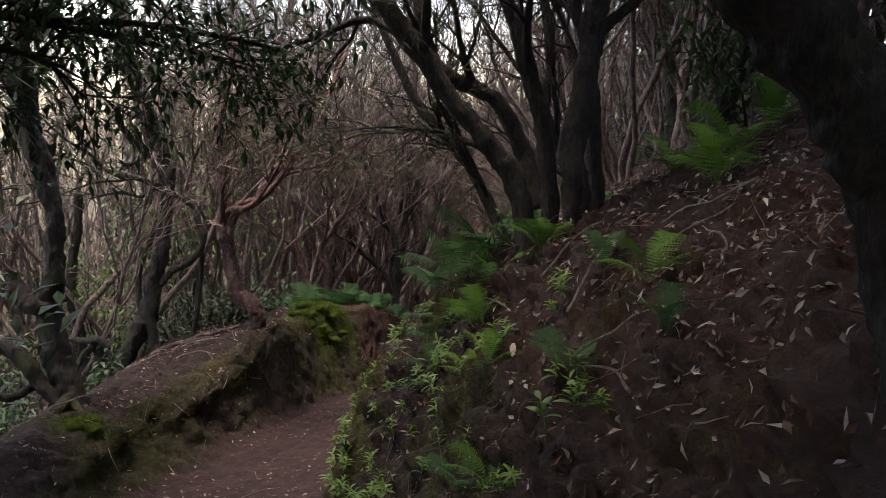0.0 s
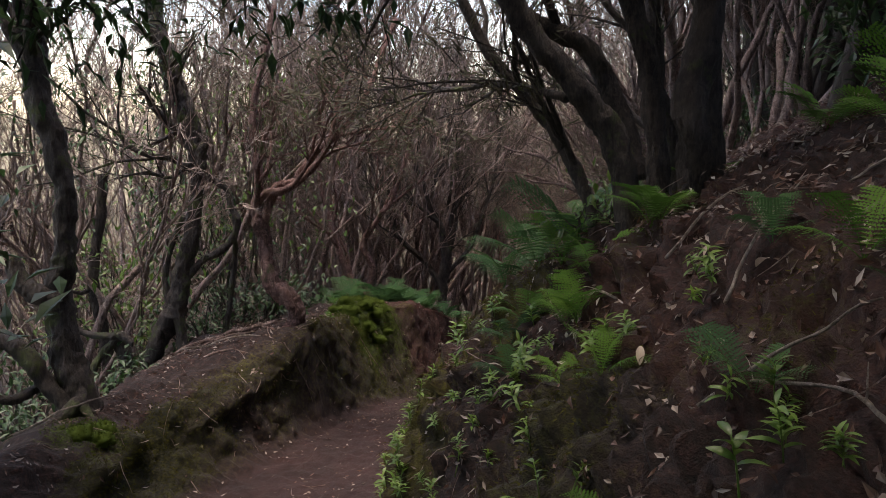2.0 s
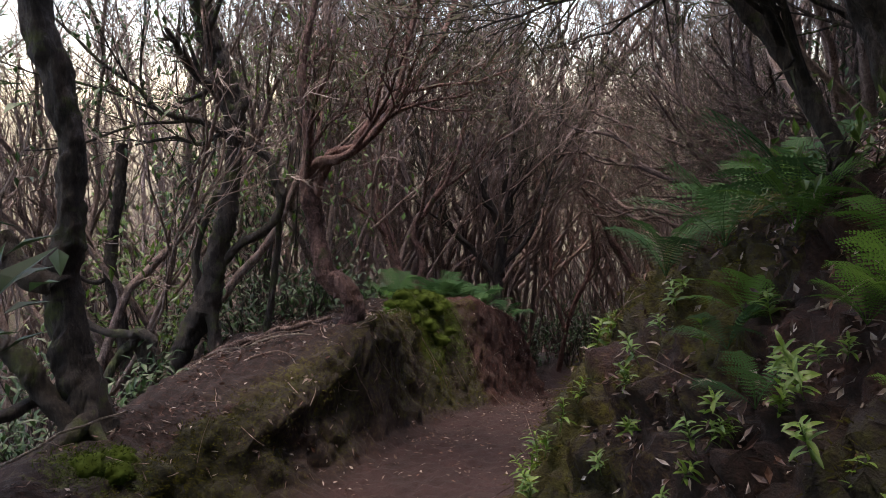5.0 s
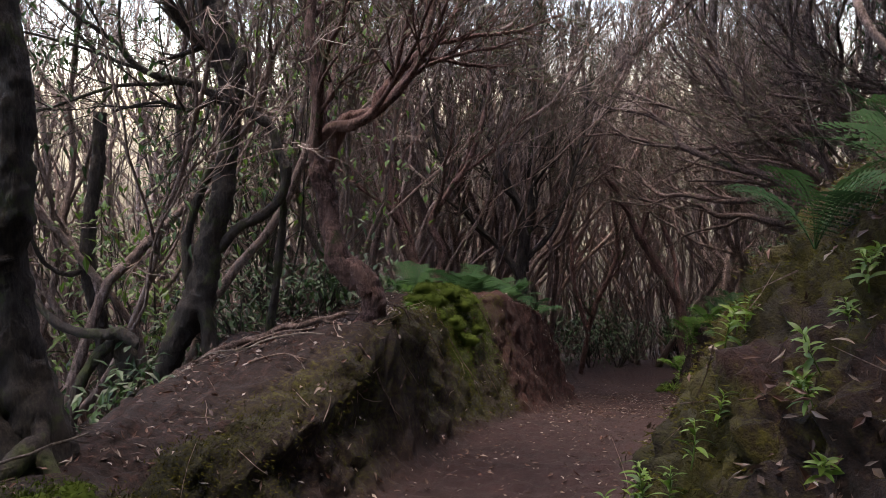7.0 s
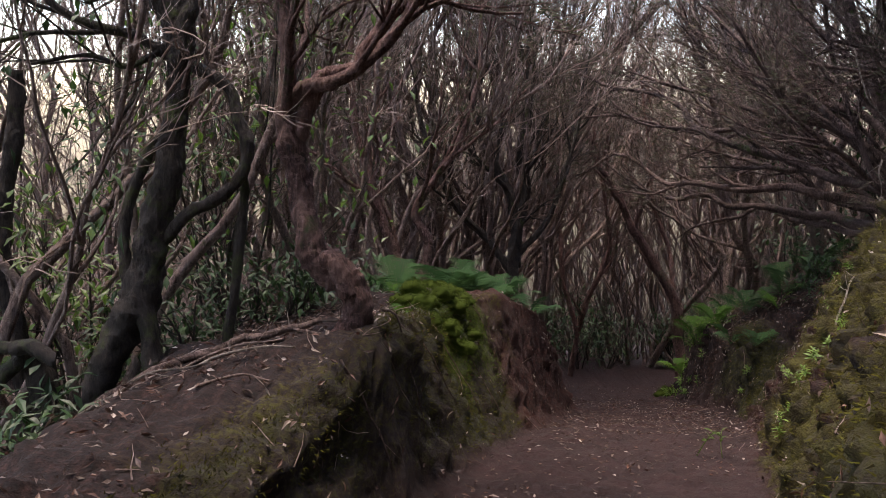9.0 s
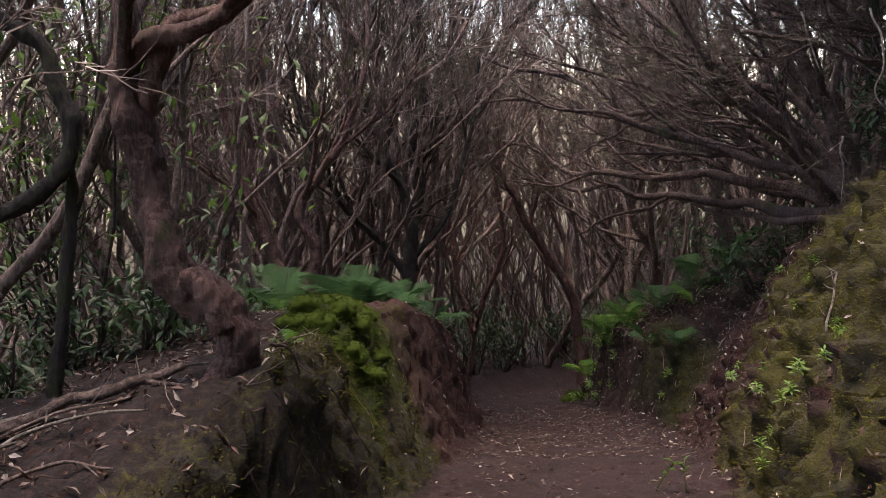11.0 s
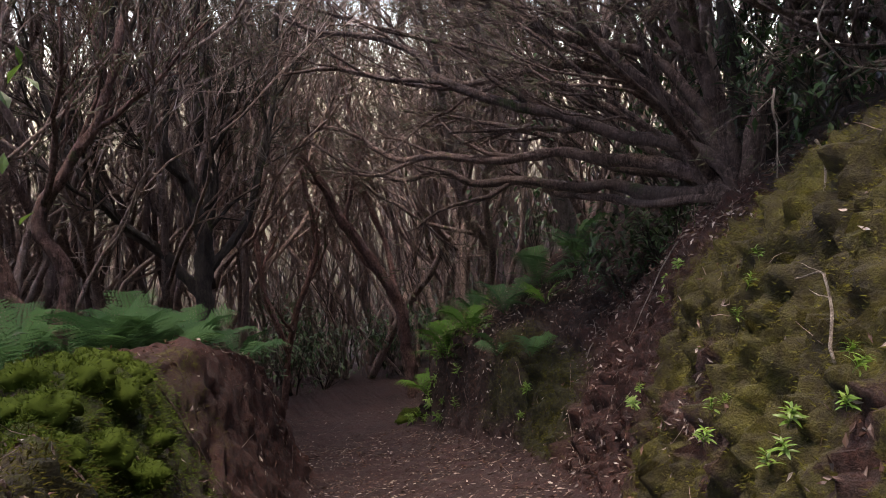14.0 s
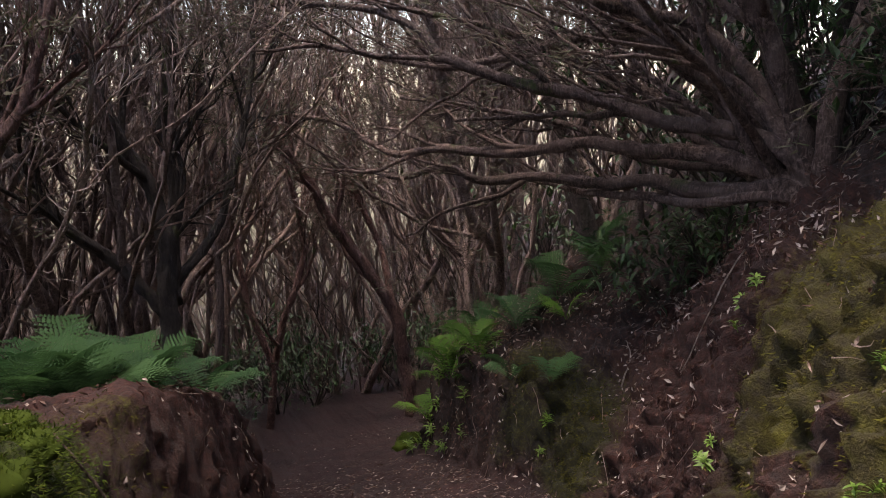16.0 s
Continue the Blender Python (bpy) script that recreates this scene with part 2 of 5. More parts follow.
FERN = leafy("fern_green", [(0.05, 0.125, 0.022), (0.08, 0.18, 0.03), (0.12, 0.24, 0.04)], 0.75, 0.3, False)
# the fern green again, darker and bluer, with shade put into the colour
FERN_BLUE = leafy("fern_green_with_shade", [(0.028, 0.078, 0.031), (0.05, 0.118, 0.045), (0.066, 0.15, 0.05)], 0.75, 0.3, False)
HERB = leafy("fresh_herb_green", [(0.08, 0.17, 0.02), (0.13, 0.24, 0.035), (0.19, 0.31, 0.055)], 0.45, 0.35, False)
LITTER = leafy("dead_leaves", [(0.045, 0.018, 0.013), (0.09, 0.038, 0.025), (0.16, 0.076, 0.05), (0.06, 0.03, 0.022), (0.11, 0.066, 0.05), (0.3, 0.23, 0.19), (0.5, 0.42, 0.37)], 0.5, 0.1)
PALE_LEAF = leafy("pale_dry_leaf", [(0.35, 0.27, 0.20), (0.45, 0.36, 0.28)], 0.6, 0.15, False)
BRUSHWOOD = leafy("brushwood_twigs", [(0.035, 0.025, 0.021), (0.13, 0.097, 0.085), (0.21, 0.16, 0.14), (0.3, 0.235, 0.21), (0.42, 0.34, 0.31)], 0.75, 0.0)
MOSS_TUFT = leafy("moss_tufts", [(0.022, 0.017, 0.004), (0.06, 0.052, 0.009), (0.12, 0.115, 0.018)], 0.9, 0.2)
MOSS_GREEN = leafy("dark_green_moss_tufts", [(0.016, 0.015, 0.003), (0.048, 0.046, 0.008), (0.1, 0.095, 0.014)], 0.9, 0.2)
MOSS_LUSH = leafy("fresh_moss_tufts", [(0.022, 0.036, 0.005), (0.046, 0.073, 0.009), (0.085, 0.12, 0.015)], 0.9, 0.25)


# ---- geometry helpers ----
class Geo:
    def __init__(self):
        self.v, self.f = [], []

    def tube(self, pts, radii, sides, lumps=0.0):
        """A tapered tube along pts, closed at both ends; lumps: how knobbly its skin is."""
        n = len(pts)
        base = len(self.v)
        d = (pts[1] - pts[0]).normalized()
        side = d.orthogonal().normalized()
        for i in range(n):
            a, b = pts[max(0, i - 1)], pts[min(n - 1, i + 1)]
            d = (b - a)
            if d.length < 1e-6:
                d = Vector((0, 0, 1))
            d.normalize()
            side = side - d * side.dot(d)
            side = side.normalized() if side.length > 1e-5 else d.orthogonal().normalized()
            up = d.cross(side)
            for k in range(sides):
                w = 2 * math.pi * k / sides
                out = side * math.cos(w) + up * math.sin(w)
                r = radii[i]
                if lumps:
                    q = pts[i] + out * r
                    f = Vector((q.x * 15, q.y * 15, q.z * 8))
                    r *= 1 + lumps * (noise.noise(f) * 0.55 + noise.noise(f * 2.7) * 0.4)
                self.v.append(pts[i] + out * r)
        for i in range(n - 1):
            for k in range(sides):
                k2 = (k + 1) % sides
                self.f.append((base + i * sides + k, base + i * sides + k2, base + (i + 1) * sides + k2, base + (i + 1) * sides + k))
        self.f.append(tuple(base + k for k in reversed(range(sides))))
        self.f.append(tuple(base + (n - 1) * sides + k for k in range(sides)))

    def leaf(self, root, way, up, length, width, fold=0.25, droop=0.2):
        """A pointed leaf folded along its midrib."""
        side = way.cross(up)
        side = side.normalized() if side.length > 1e-5 else way.orthogonal().normalized()
        nrm = side.cross(way)
        b = len(self.v)
        m = root + way * length * 0.45 - nrm * fold * width * 0.5
        tip = root + way * length - nrm * droop * length
        self.v += [root, m, tip, root + way * length * 0.42 + side * width * 0.5 + nrm * 0.1 * width, root + way * length * 0.42 - side * width * 0.5 + nrm * 0.1 * width]
        self.f += [(b, b + 3, b + 1), (b + 3, b + 2, b + 1), (b, b + 1, b + 4), (b + 1, b + 2, b + 4)]

    def blade(self, root, way, length, width):
        s = way.orthogonal().normalized() * width * 0.5
        b = len(self.v)
        self.v += [root - s, root + s, root + way * length]
        self.f.append((b, b + 1, b + 2))

    def wisp(self, root, way, then, length, width):
        """A hair-thin twig with one bend."""
        s = way.orthogonal().normalized() * width * 0.5
        b = len(self.v)
        m = root + way * length * 0.35
        q = m + (way * 0.3 + then * 0.7) * length * 0.33 + way.cross(then) * length * 0.12
        self.v += [root - s, root + s, m - s * 0.8, m + s * 0.8, q - s * 0.55, q + s * 0.55, q + (then * 2 - way) * length * 0.32]
        self.f += [(b, b + 1, b + 3, b + 2), (b + 2, b + 3, b + 5, b + 4), (b + 4, b + 5, b + 6)]

    def mesh(self, name, material, smooth=True):
        me = bpy.data.meshes.new(name)
        me.from_pydata([tuple(v) for v in self.v], [], self.f)
        me.materials.append(material)
        if smooth:
            me.shade_smooth()
        me.update()
        return me


def part(name, geo, material, parent=None, label="", smooth=True):
    ob = new(name, geo if isinstance(geo, bpy.types.Mesh) else geo.mesh(name, material, smooth))
    if parent:
        ob.parent = parent
    return tagged(ob, label)


def stuff(name, geo, material, label, category, smooth=False):
    ob = part(name, geo, material, None, label, smooth)
    return tagged(ob, label, category, "", "stuff")


def spread(rng, amount=1.0):
    return Vector((rng.gauss(0, amount), rng.gauss(0, amount), rng.gauss(0, amount)))


def wander(rng, start, way, length, steps, wiggle, rise):
    """A winding line that leans back to where it grows."""
    pts, d, keep = [start.copy()], way.normalized(), way.normalized()
    for _ in range(steps):
        d = (d + spread(rng, wiggle) + Vector((0, 0, rise)) + keep * 0.15).normalized()
        pts.append(pts[-1] + d * length / steps)
    return pts


def smooth_line(pts, per=4):
    """Catmull-Rom through pts."""
    p = [pts[0] * 2 - pts[1]] + list(pts) + [pts[-1] * 2 - pts[-2]]
    out = []
    for i in range(1, len(p) - 2):
        a, b, c, d = p[i - 1:i + 3]
        for s in range(per):
            t = s / per
            out.append(0.5 * (b * 2 + (c - a) * t + (a * 2 - b * 5 + c * 4 - d) * t * t + (b * 3 - a - c * 3 + d) * t ** 3))
    out.append(p[-2].copy())
    return out


def taper(n, r0, r1, rng=None, rough=0.0):
    return [(r0 + (r1 - r0) * (i / max(1, n - 1)) ** 0.9) * (1 + (rng.uniform(-rough, rough) if rng else 0)) for i in range(n)]


SIDES = (9, 6, 4, 3, 3)


def fork(geo, rng, pts, radii, level, top, tips, plan, first=0.3, bias=None, thin=0):
    """Side branches along a limb, and theirs in turn. plan: per level (count, length, angle, wiggle, rise)."""
    if level > top:
        tips.append((pts[-1], (pts[-1] - pts[-2]).normalized()))
        return
    count, length, angle, wiggle, rise = plan[level]
    n = len(pts)
    for j in range(count):
        u = first + (1 - first) * (j + rng.random()) / count
        i = min(n - 2, int(u * (n - 1)))
        d = (pts[i + 1] - pts[i]).normalized()
        turn = d.orthogonal().normalized()
        turn.rotate(Matrix.Rotation(rng.uniform(0, 6.283), 3, d))
        if bias:
            turn = (turn + bias * 0.8).normalized()
        a = angle * rng.uniform(0.6, 1.3)
        way = d * math.cos(a) + turn * math.sin(a)
        ln = length * rng.uniform(0.6, 1.25) * (1.15 - 0.5 * u)
        steps = max(3, int(ln / (0.13 if level < 2 else 0.14)))
        steps = min(steps, (10, 9, 5, 3)[min(3, level)])
        line = wander(rng, pts[i], way, ln, steps, wiggle, rise)
        r0 = min(radii[i] * 0.62, 0.05 / (level + 1) ** 0.7)
        rr = taper(len(line), r0, max(0.0022, r0 * 0.35))
        geo.tube(line, rr, SIDES[min(level + 1 + thin, 4)])
        fork(geo, rng, line, rr, level + 1, top, tips, plan, 0.25, bias, thin)


def tufts(geo, rng, tips, blades, size, width):
    for p, d in tips:
        for _ in range(blades):
            w = (d * 0.8 + spread(rng, 0.45) + Vector((0, 0, 0.25))).normalized()
            geo.blade(p - d * rng.uniform(0, size * 1.6) + spread(rng, size * 0.22), w, size * rng.uniform(0.6, 1.4), width)


def leaves(geo, rng, tips, count, size, room):
    for p, d in tips:
        for _ in range(count):
            w = (d * 0.4 + spread(rng, 0.6)).normalized()
            geo.leaf(p + spread(rng, room), w, Vector((0, 0, 1)), size * rng.uniform(0.7, 1.3), size * 0.38 * rng.uniform(0.8, 1.2))


# ---- ground sheet ----
def axis(lo, hi, step, far, growth=1.16):
    a = list(np.arange(lo, hi, step))
    d, x, right = step, hi, []
    while x < far:
        right.append(x)
        d *= growth
        x += d
    right.append(far)
    d, x, left = step, lo, []
    while x > -far:
        d *= growth
        x -= d
        left.append(max(x, -far))
    return np.array(left[::-1] + a + right)


def build_ground():
    xs, ys = axis(-2.7, 2.5, 0.0175, 380), axis(2.0, 14.6, 0.044, 380)
    X, Y = np.meshgrid(xs, ys)
    x, y = X.ravel(), Y.ravel()
    z = ground(x, y)
    e = 0.03
    gx, gy = (ground(x + e, y) - ground(x - e, y)) / (2 * e), (ground(x, y + e) - ground(x, y - e)) / (2 * e)
    nl = np.sqrt(gx * gx + gy * gy + 1)
    steep = np.clip((np.hypot(gx, gy) - 0.35) / 0.9, 0, 1)
    path = on_path(x, y) * (y < 40)
    lump = np.abs(fbm(x, y, z, 7.5, 3, 31) - 0.5) * 2
    cushion = 1 - np.abs(2 * vnoise(x * 12, y * 12, z * 12, 133) - 1)
    cushion = 1 - cushion ** 3
    crumb = fbm(x, y, z, 15.0, 2, 47) - 0.5
    rim = along(RIM, y, 1)
    right_wall = (x > along(RIGHT_FOOT, y, 1) - 0.1) & (x < along(BROW, y, 1) + 0.6)
    berm = (x > rim - 0.55) & (x < along(LEFT_FOOT, y, 1) + 0.05) & (y > 4.5) & (y < 13.6)
    rough = 0.25 + 0.75 * np.maximum(steep, 0.6 * (right_wall | berm))
    push = (1 - path) * rough * (1 - 0.5 * berm) * (0.18 * (lump - 0.35) + 0.15 * crumb + 0.02 * (cushion - 0.6)) + path * (0.04 * crumb + 0.035 * (lump - 0.3))
    bulge = np.abs(fbm(x, y, z, 3.0, 2, 301) - 0.5) * 2
    push = push + (1 - path) * right_wall * (y > 6.4) * (y < 12) * (0.07 * (bulge - 0.3) + 0.085 * (fbm(x, y, z, 7.0, 3, 305) - 0.5) + 0.045 * (np.abs(fbm(x, y, z, 11.0, 2, 307) - 0.5) * 4 - 0.6)) * np.clip(np.minimum(y - 6.4, 12 - y) / 0.8, 0, 1)
    near = np.clip((26 - np.hypot(x, y - 8)) / 8, 0, 1)
    push = push * near
    rise = np.clip((z - along(FLOOR, y, 1)) / np.maximum(along(RIM, y, 2) - along(FLOOR, y, 1), 0.1), 0, 1.1)
    lip = berm * np.clip((y - 4.5) / 0.8, 0, 1) * np.clip((13.2 - y) / 0.6, 0, 1) * np.clip((x - rim + 0.45) / 0.35, 0, 1)
    lip = lip * np.interp(y, [5, 6.4, 7.4, 8.0, 9.0, 13], [0.35, 0.6, 0.6, 0.25, 0.15, 0.15]) * (0.13 * np.clip((rise - 0.62) / 0.25, 0, 1) - 0.10 * np.clip(rise / 0.2, 0, 1) * np.clip((0.8 - rise) / 0.3, 0, 1))
    x = x + lip * (2.4 * fbm(0 * x, y, z, 4.5, 3, 77) - 0.3) * (1 - path)
    px, py, pz = x - push * gx / nl, y - push * gy / nl, z + push / nl
    pts = np.stack([px, py, pz, np.ones_like(px)], 1) @ np.array(LEVEL).T
    nx, ny = len(xs), len(ys)
    i = (np.arange(ny - 1)[:, None] * nx + np.arange(nx - 1)[None, :]).ravel()
    quads = np.stack([i, i + 1, i + nx + 1, i + nx], 1)
    me = bpy.data.meshes.new("ground")
    me.from_pydata(pts[:, :3].tolist(), [], quads.tolist())
    me.materials.append(SOIL)
    me.shade_smooth()
    blot = fbm(x, y, z, 1.6, 4, 71)
    wall_moss = right_wall * np.clip(np.minimum(y - 6.6, 10.6 - y) / 0.5, 0, 1)
    low = np.clip((along(BROW, y, 2) - z) / 0.9, 0, 1)
    patch = fbm(x, y, z, 3.4, 3, 151)
    moss = wall_moss * np.clip(1.0 - 5.0 * np.clip(patch - 0.68 + 0.12 * low, 0, 1), 0.15, 1) + 0.55 * right_wall * (blot - 0.32) * (1 - wall_moss) + 0.9 * right_wall * np.clip(np.minimum(y - 4.6, 6.8 - y) / 0.5, 0, 1) * np.clip(2.4 * patch - 0.55, 0, 1)
    edge = np.exp(-((x - rim) / 0.3) ** 2) * ((y > 6.8) & (y < 11.2)) * 0.5
    moss = np.maximum(moss, edge * (0.5 + blot)) * (1 - path)
    moss = moss * np.clip(0.75 + 1.1 * (fbm(x, y, z, 6.0, 2, 211) - 0.2), 0, 1)
    dark = berm * (x > rim - 0.02) * (0.45 + 0.9 * (blot - 0.4)) * np.clip((11.3 - y) / 0.9, 0, 1)
    dark = np.maximum(dark, right_wall * np.clip((13.9 - y) / 0.6, 0, 1) * np.clip((y - 11.6) / 0.6, 0, 1) * np.clip((along(BROW, y, 1) - 0.2 - x) / 0.5, 0, 1) * (1.8 * blot - 0.25))
    dark = np.maximum(dark, right_wall * (y < 6.8) * (0.2 + 1.3 * (blot - 0.48))) * (1 - path)
    red = berm * (x > rim - 0.5) * np.clip((y - 10.4) / 0.5, 0, 1) * (0.5 + blot)
    red = np.maximum(red, right_wall * (y > 10.1) * (y < 12.6) * (0.3 + 0.6 * blot))
    red = np.maximum(red, 0.45 * wall_moss)
    red = np.maximum(red, (x > along(BENCH, y, 1) + 0.1) * (y < 7.4) * np.clip(1.6 * blot - 0.25, 0, 0.8))
    lush = np.exp(-((x - rim) / 0.3) ** 2) * np.clip(np.minimum(y - 9.2, 11.0 - y) / 0.3, 0, 1) * (0.35 + blot)
    lush = np.maximum(lush, np.exp(-((x + 2.55) ** 2 + (y - 5.7) ** 2) / 0.12) * (blot - 0.05))
    for name, values in (("moss", moss), ("dark", dark), ("red", red), ("trod", path), ("lush", lush)):
        me.attributes.new(name, "FLOAT", "POINT").data.foreach_set("value", np.clip(values, 0, 1).astype(np.float32))
    ob = new("ground", me)
    tagged(ob, "brown forest hillside with a trodden sunken dirt path and mossy banks", "ground", "", "structure")
    return pts[:, :3], moss, dark, lush, path


GROUND_POINTS, MOSS_MASK, DARK_MASK, LUSH_MASK, PATH_MASK = build_ground()


# ---- trees ----
def line_of(points):
    return [W(*p) for p in points]


def limb(name, points, r0, r1, material, parent, rng, sides=20, label="", per=13, plan=None, top=2, tips=None, first=0.35, knots=0.08, bias=None, flare=0.0, swell=None):
    """One stem through the given points, with its own side branches."""
    g = Geo()
    line = smooth_line(line_of(points), per)
    for p in line[1:]:
        p += noise.noise_vector(p * 3.3) * min(0.03, r0 * 0.35)
    rr = taper(len(line), r0, r1) if not swell else list(np.interp(np.linspace(0, 1, len(line)), np.linspace(0, 1, len(swell)), swell))
    for i, p in enumerate(line):
        rr[i] *= 1 + 1.6 * knots * noise.noise(p * 3.1 + Vector((r0 * 90, 0, 0)))
    for i in range(len(rr)):
        rr[i] *= 1 + flare * math.exp(-i / 2.0)
    g.tube(line, rr, sides, 0.55)
    if plan:
        fork(g, rng, line, rr, 0, top, tips if tips is not None else [], plan, first, bias)
    ob = part(name, g, material, parent, label)
    return ob


def empty(name, at, label, category, group=""):
    ob = new(name)
    ob.empty_display_size = 0.2
    ob.matrix_world = Matrix.Translation(at)
    return tagged(ob, label, category, group)


def settle(parent):
    """Shift the parts' meshes so that they hang from the thing's own origin."""
    shift = Matrix.Translation(-parent.matrix_world.translation)
    for o in parent.children_recursive:
        if o.type == "MESH":
            o.data.transform(shift)


TWIGGY = [(5, 1.1, 0.7, 0.16, 0.03), (5, 0.55, 0.7, 0.2, 0.03), (3, 0.3, 0.7, 0.25, 0.03), (2, 0.2, 0.7, 0.2, 0.0)]


def stem_tree(name, base, label, stems, material, seed, plan=TWIGGY, top=2, foliage=HEATHER, leaf="tuft", crown_size=0.09, count=7):
    """A tree from hand-laid stems: (part name, points, radius at foot, radius at tip, branches from)."""
    rng = random.Random(seed)
    thing = empty(name, W(*base), label, "tree")
    tips, bole = [], None
    for pname, pts, r0, r1, first, *swell in stems:
        made = limb(pname, pts, r0, r1, material, bole if bole and pname != "trunk" else thing, rng, plan=plan if first is not None else None, top=top, tips=tips, first=first or 0.0, flare=0.5 if pname == "trunk" and not swell else 0.0, swell=swell[0] if swell else None)
        bole = bole or made
    g = Geo()
    if leaf == "tuft":
        tufts(g, rng, tips, count, crown_size, 0.012)
    else:
        leaves(g, rng, tips, count, crown_size, 0.07)
    if tips:
        part("crown", g, foliage, thing, smooth=False)
    settle(thing)
    return thing


def sink(points, depth=0.25):
    """Carry the foot of a stem into the soil."""
    (x, y, z) = points[0]
    zg = float(ground(x, y))
    return [(x, y, min(z, zg) - depth), (x, y, min(z, zg) + 0.02)] + [p for p in points[1:]]


def build_near_trees():
    stem_tree("leaning_tree", (0.95, 1.62, float(ground(0.95, 1.62))), "dark smooth tree trunk bending over the path from the bank", [
        ("trunk", sink([(1.02, 1.62, 1.0), (0.94, 1.6, 1.3), (0.9, 1.6, 1.52), (0.8, 1.6, 1.76), (0.66, 1.6, 1.97), (0.5, 1.62, 2.15), (0.2, 1.7, 2.5), (0.0, 1.9, 3.2)]), 0.1, 0.085, None),
        ("limb", [(0.0, 1.9, 3.2), (-0.2, 2.3, 3.8), (-0.3, 2.6, 4.6)], 0.08, 0.03, 0.3)], BARK_DARK, 3, foliage=LAUREL, leaf="leaf", count=6)
    stem_tree("laurel_tree", (-2.8, 6.2, 0.3), "gnarled dark laurel with a mossy stub and arching roots", [
        ("trunk", sink([(-2.8, 6.2, 0.4), (-2.91, 6.2, 0.74), (-2.96, 6.2, 1.08), (-2.91, 6.2, 1.3), (-2.9, 6.2, 1.5), (-2.92, 6.2, 1.76), (-2.99, 6.2, 2.07), (-3.11, 6.2, 2.42), (-3.16, 6.2, 2.71), (-3.2, 6.25, 3.2), (-3.15, 6.4, 4.2)]), 0.12, 0.07, 0.75,
         (0.14, 0.125, 0.10, 0.085, 0.08, 0.074, 0.07, 0.075, 0.085, 0.095, 0.08, 0.07)),
        ("fork", [(-3.05, 6.2, 2.3), (-3.19, 6.2, 2.58), (-3.32, 6.2, 2.85), (-3.6, 6.1, 3.5)], 0.05, 0.03, 0.5),
        ("root", [(-2.8, 6.1, 0.2), (-2.85, 6.1, 0.38), (-2.97, 6.1, 0.49), (-3.06, 6.1, 0.65), (-3.16, 6.1, 0.75), (-3.26, 6.1, 0.78), (-3.41, 6.05, 0.7), (-3.6, 6.0, 0.3), (-3.7, 6.0, -0.2)], 0.06, 0.05, None),
        ("root", [(-2.76, 6.1, 0.4), (-2.82, 5.93, 0.31), (-2.94, 5.87, 0.23), (-3.06, 5.8, 0.17), (-3.2, 5.75, 0.05)], 0.045, 0.025, None),
        ("root", [(-2.78, 6.15, 0.5), (-2.72, 6.08, 0.36), (-2.62, 6.03, 0.28), (-2.5, 6.0, 0.18)], 0.04, 0.015, None),
        ("root", [(-3.0, 6.15, 0.5), (-3.15, 6.0, 0.42), (-3.32, 5.9, 0.45), (-3.5, 5.8, 0.3), (-3.7, 5.7, -0.1)], 0.035, 0.025, None),
        ("stub", [(-2.94, 6.17, 1.04), (-3.09, 6.15, 1.08), (-3.18, 6.15, 1.16), (-3.25, 6.15, 1.31)], 0.075, 0.055, None)], BARK_MOSSY, 5, foliage=LAUREL, leaf="leaf", count=3, crown_size=0.085)
    stem_tree("snapped_tree", (-3.8, 8.7, 0.2), "thin snapped dark tree trunk standing below the ledge", [
        ("trunk", sink([(-3.75, 8.7, 0.2), (-3.8, 8.7, 0.5), (-3.84, 8.7, 0.7), (-3.9, 8.7, 0.93), (-3.92, 8.7, 1.17), (-3.88, 8.7, 1.44), (-3.84, 8.7, 1.76), (-3.83, 8.7, 2.07)]), 0.06, 0.045, None, (0.06, 0.06, 0.055, 0.05, 0.05, 0.052, 0.05, 0.045, 0.042)),
        ("broken_limb", [(-3.9, 8.7, 1.0), (-4.0, 8.6, 0.95), (-4.1, 8.5, 1.02), (-4.15, 8.4, 1.2)], 0.02, 0.012, None)], BARK_DARK, 7)
    stem_tree("mossy_stump", (-3.21, 7.9, 0.1), "short mossy stump with crooked boughs below the ledge", [
        ("trunk", sink([(-3.2, 7.9, 0.2), (-3.25, 7.9, 0.43), (-3.29, 7.9, 0.63)]), 0.075, 0.06, None),
        ("limb", [(-3.14, 7.8, 0.58), (-3.24, 7.8, 0.64), (-3.36, 7.8, 0.63), (-3.53, 7.8, 0.65), (-3.68, 7.8, 0.73), (-3.8, 7.8, 0.9), (-3.85, 7.8, 1.2)], 0.04, 0.015, None),
        ("limb", [(-3.3, 7.85, 0.6), (-3.42, 7.8, 0.45), (-3.5, 7.75, 0.2), (-3.5, 7.7, -0.2)], 0.035, 0.03, None)], BARK_MOSSY, 8, top=1)
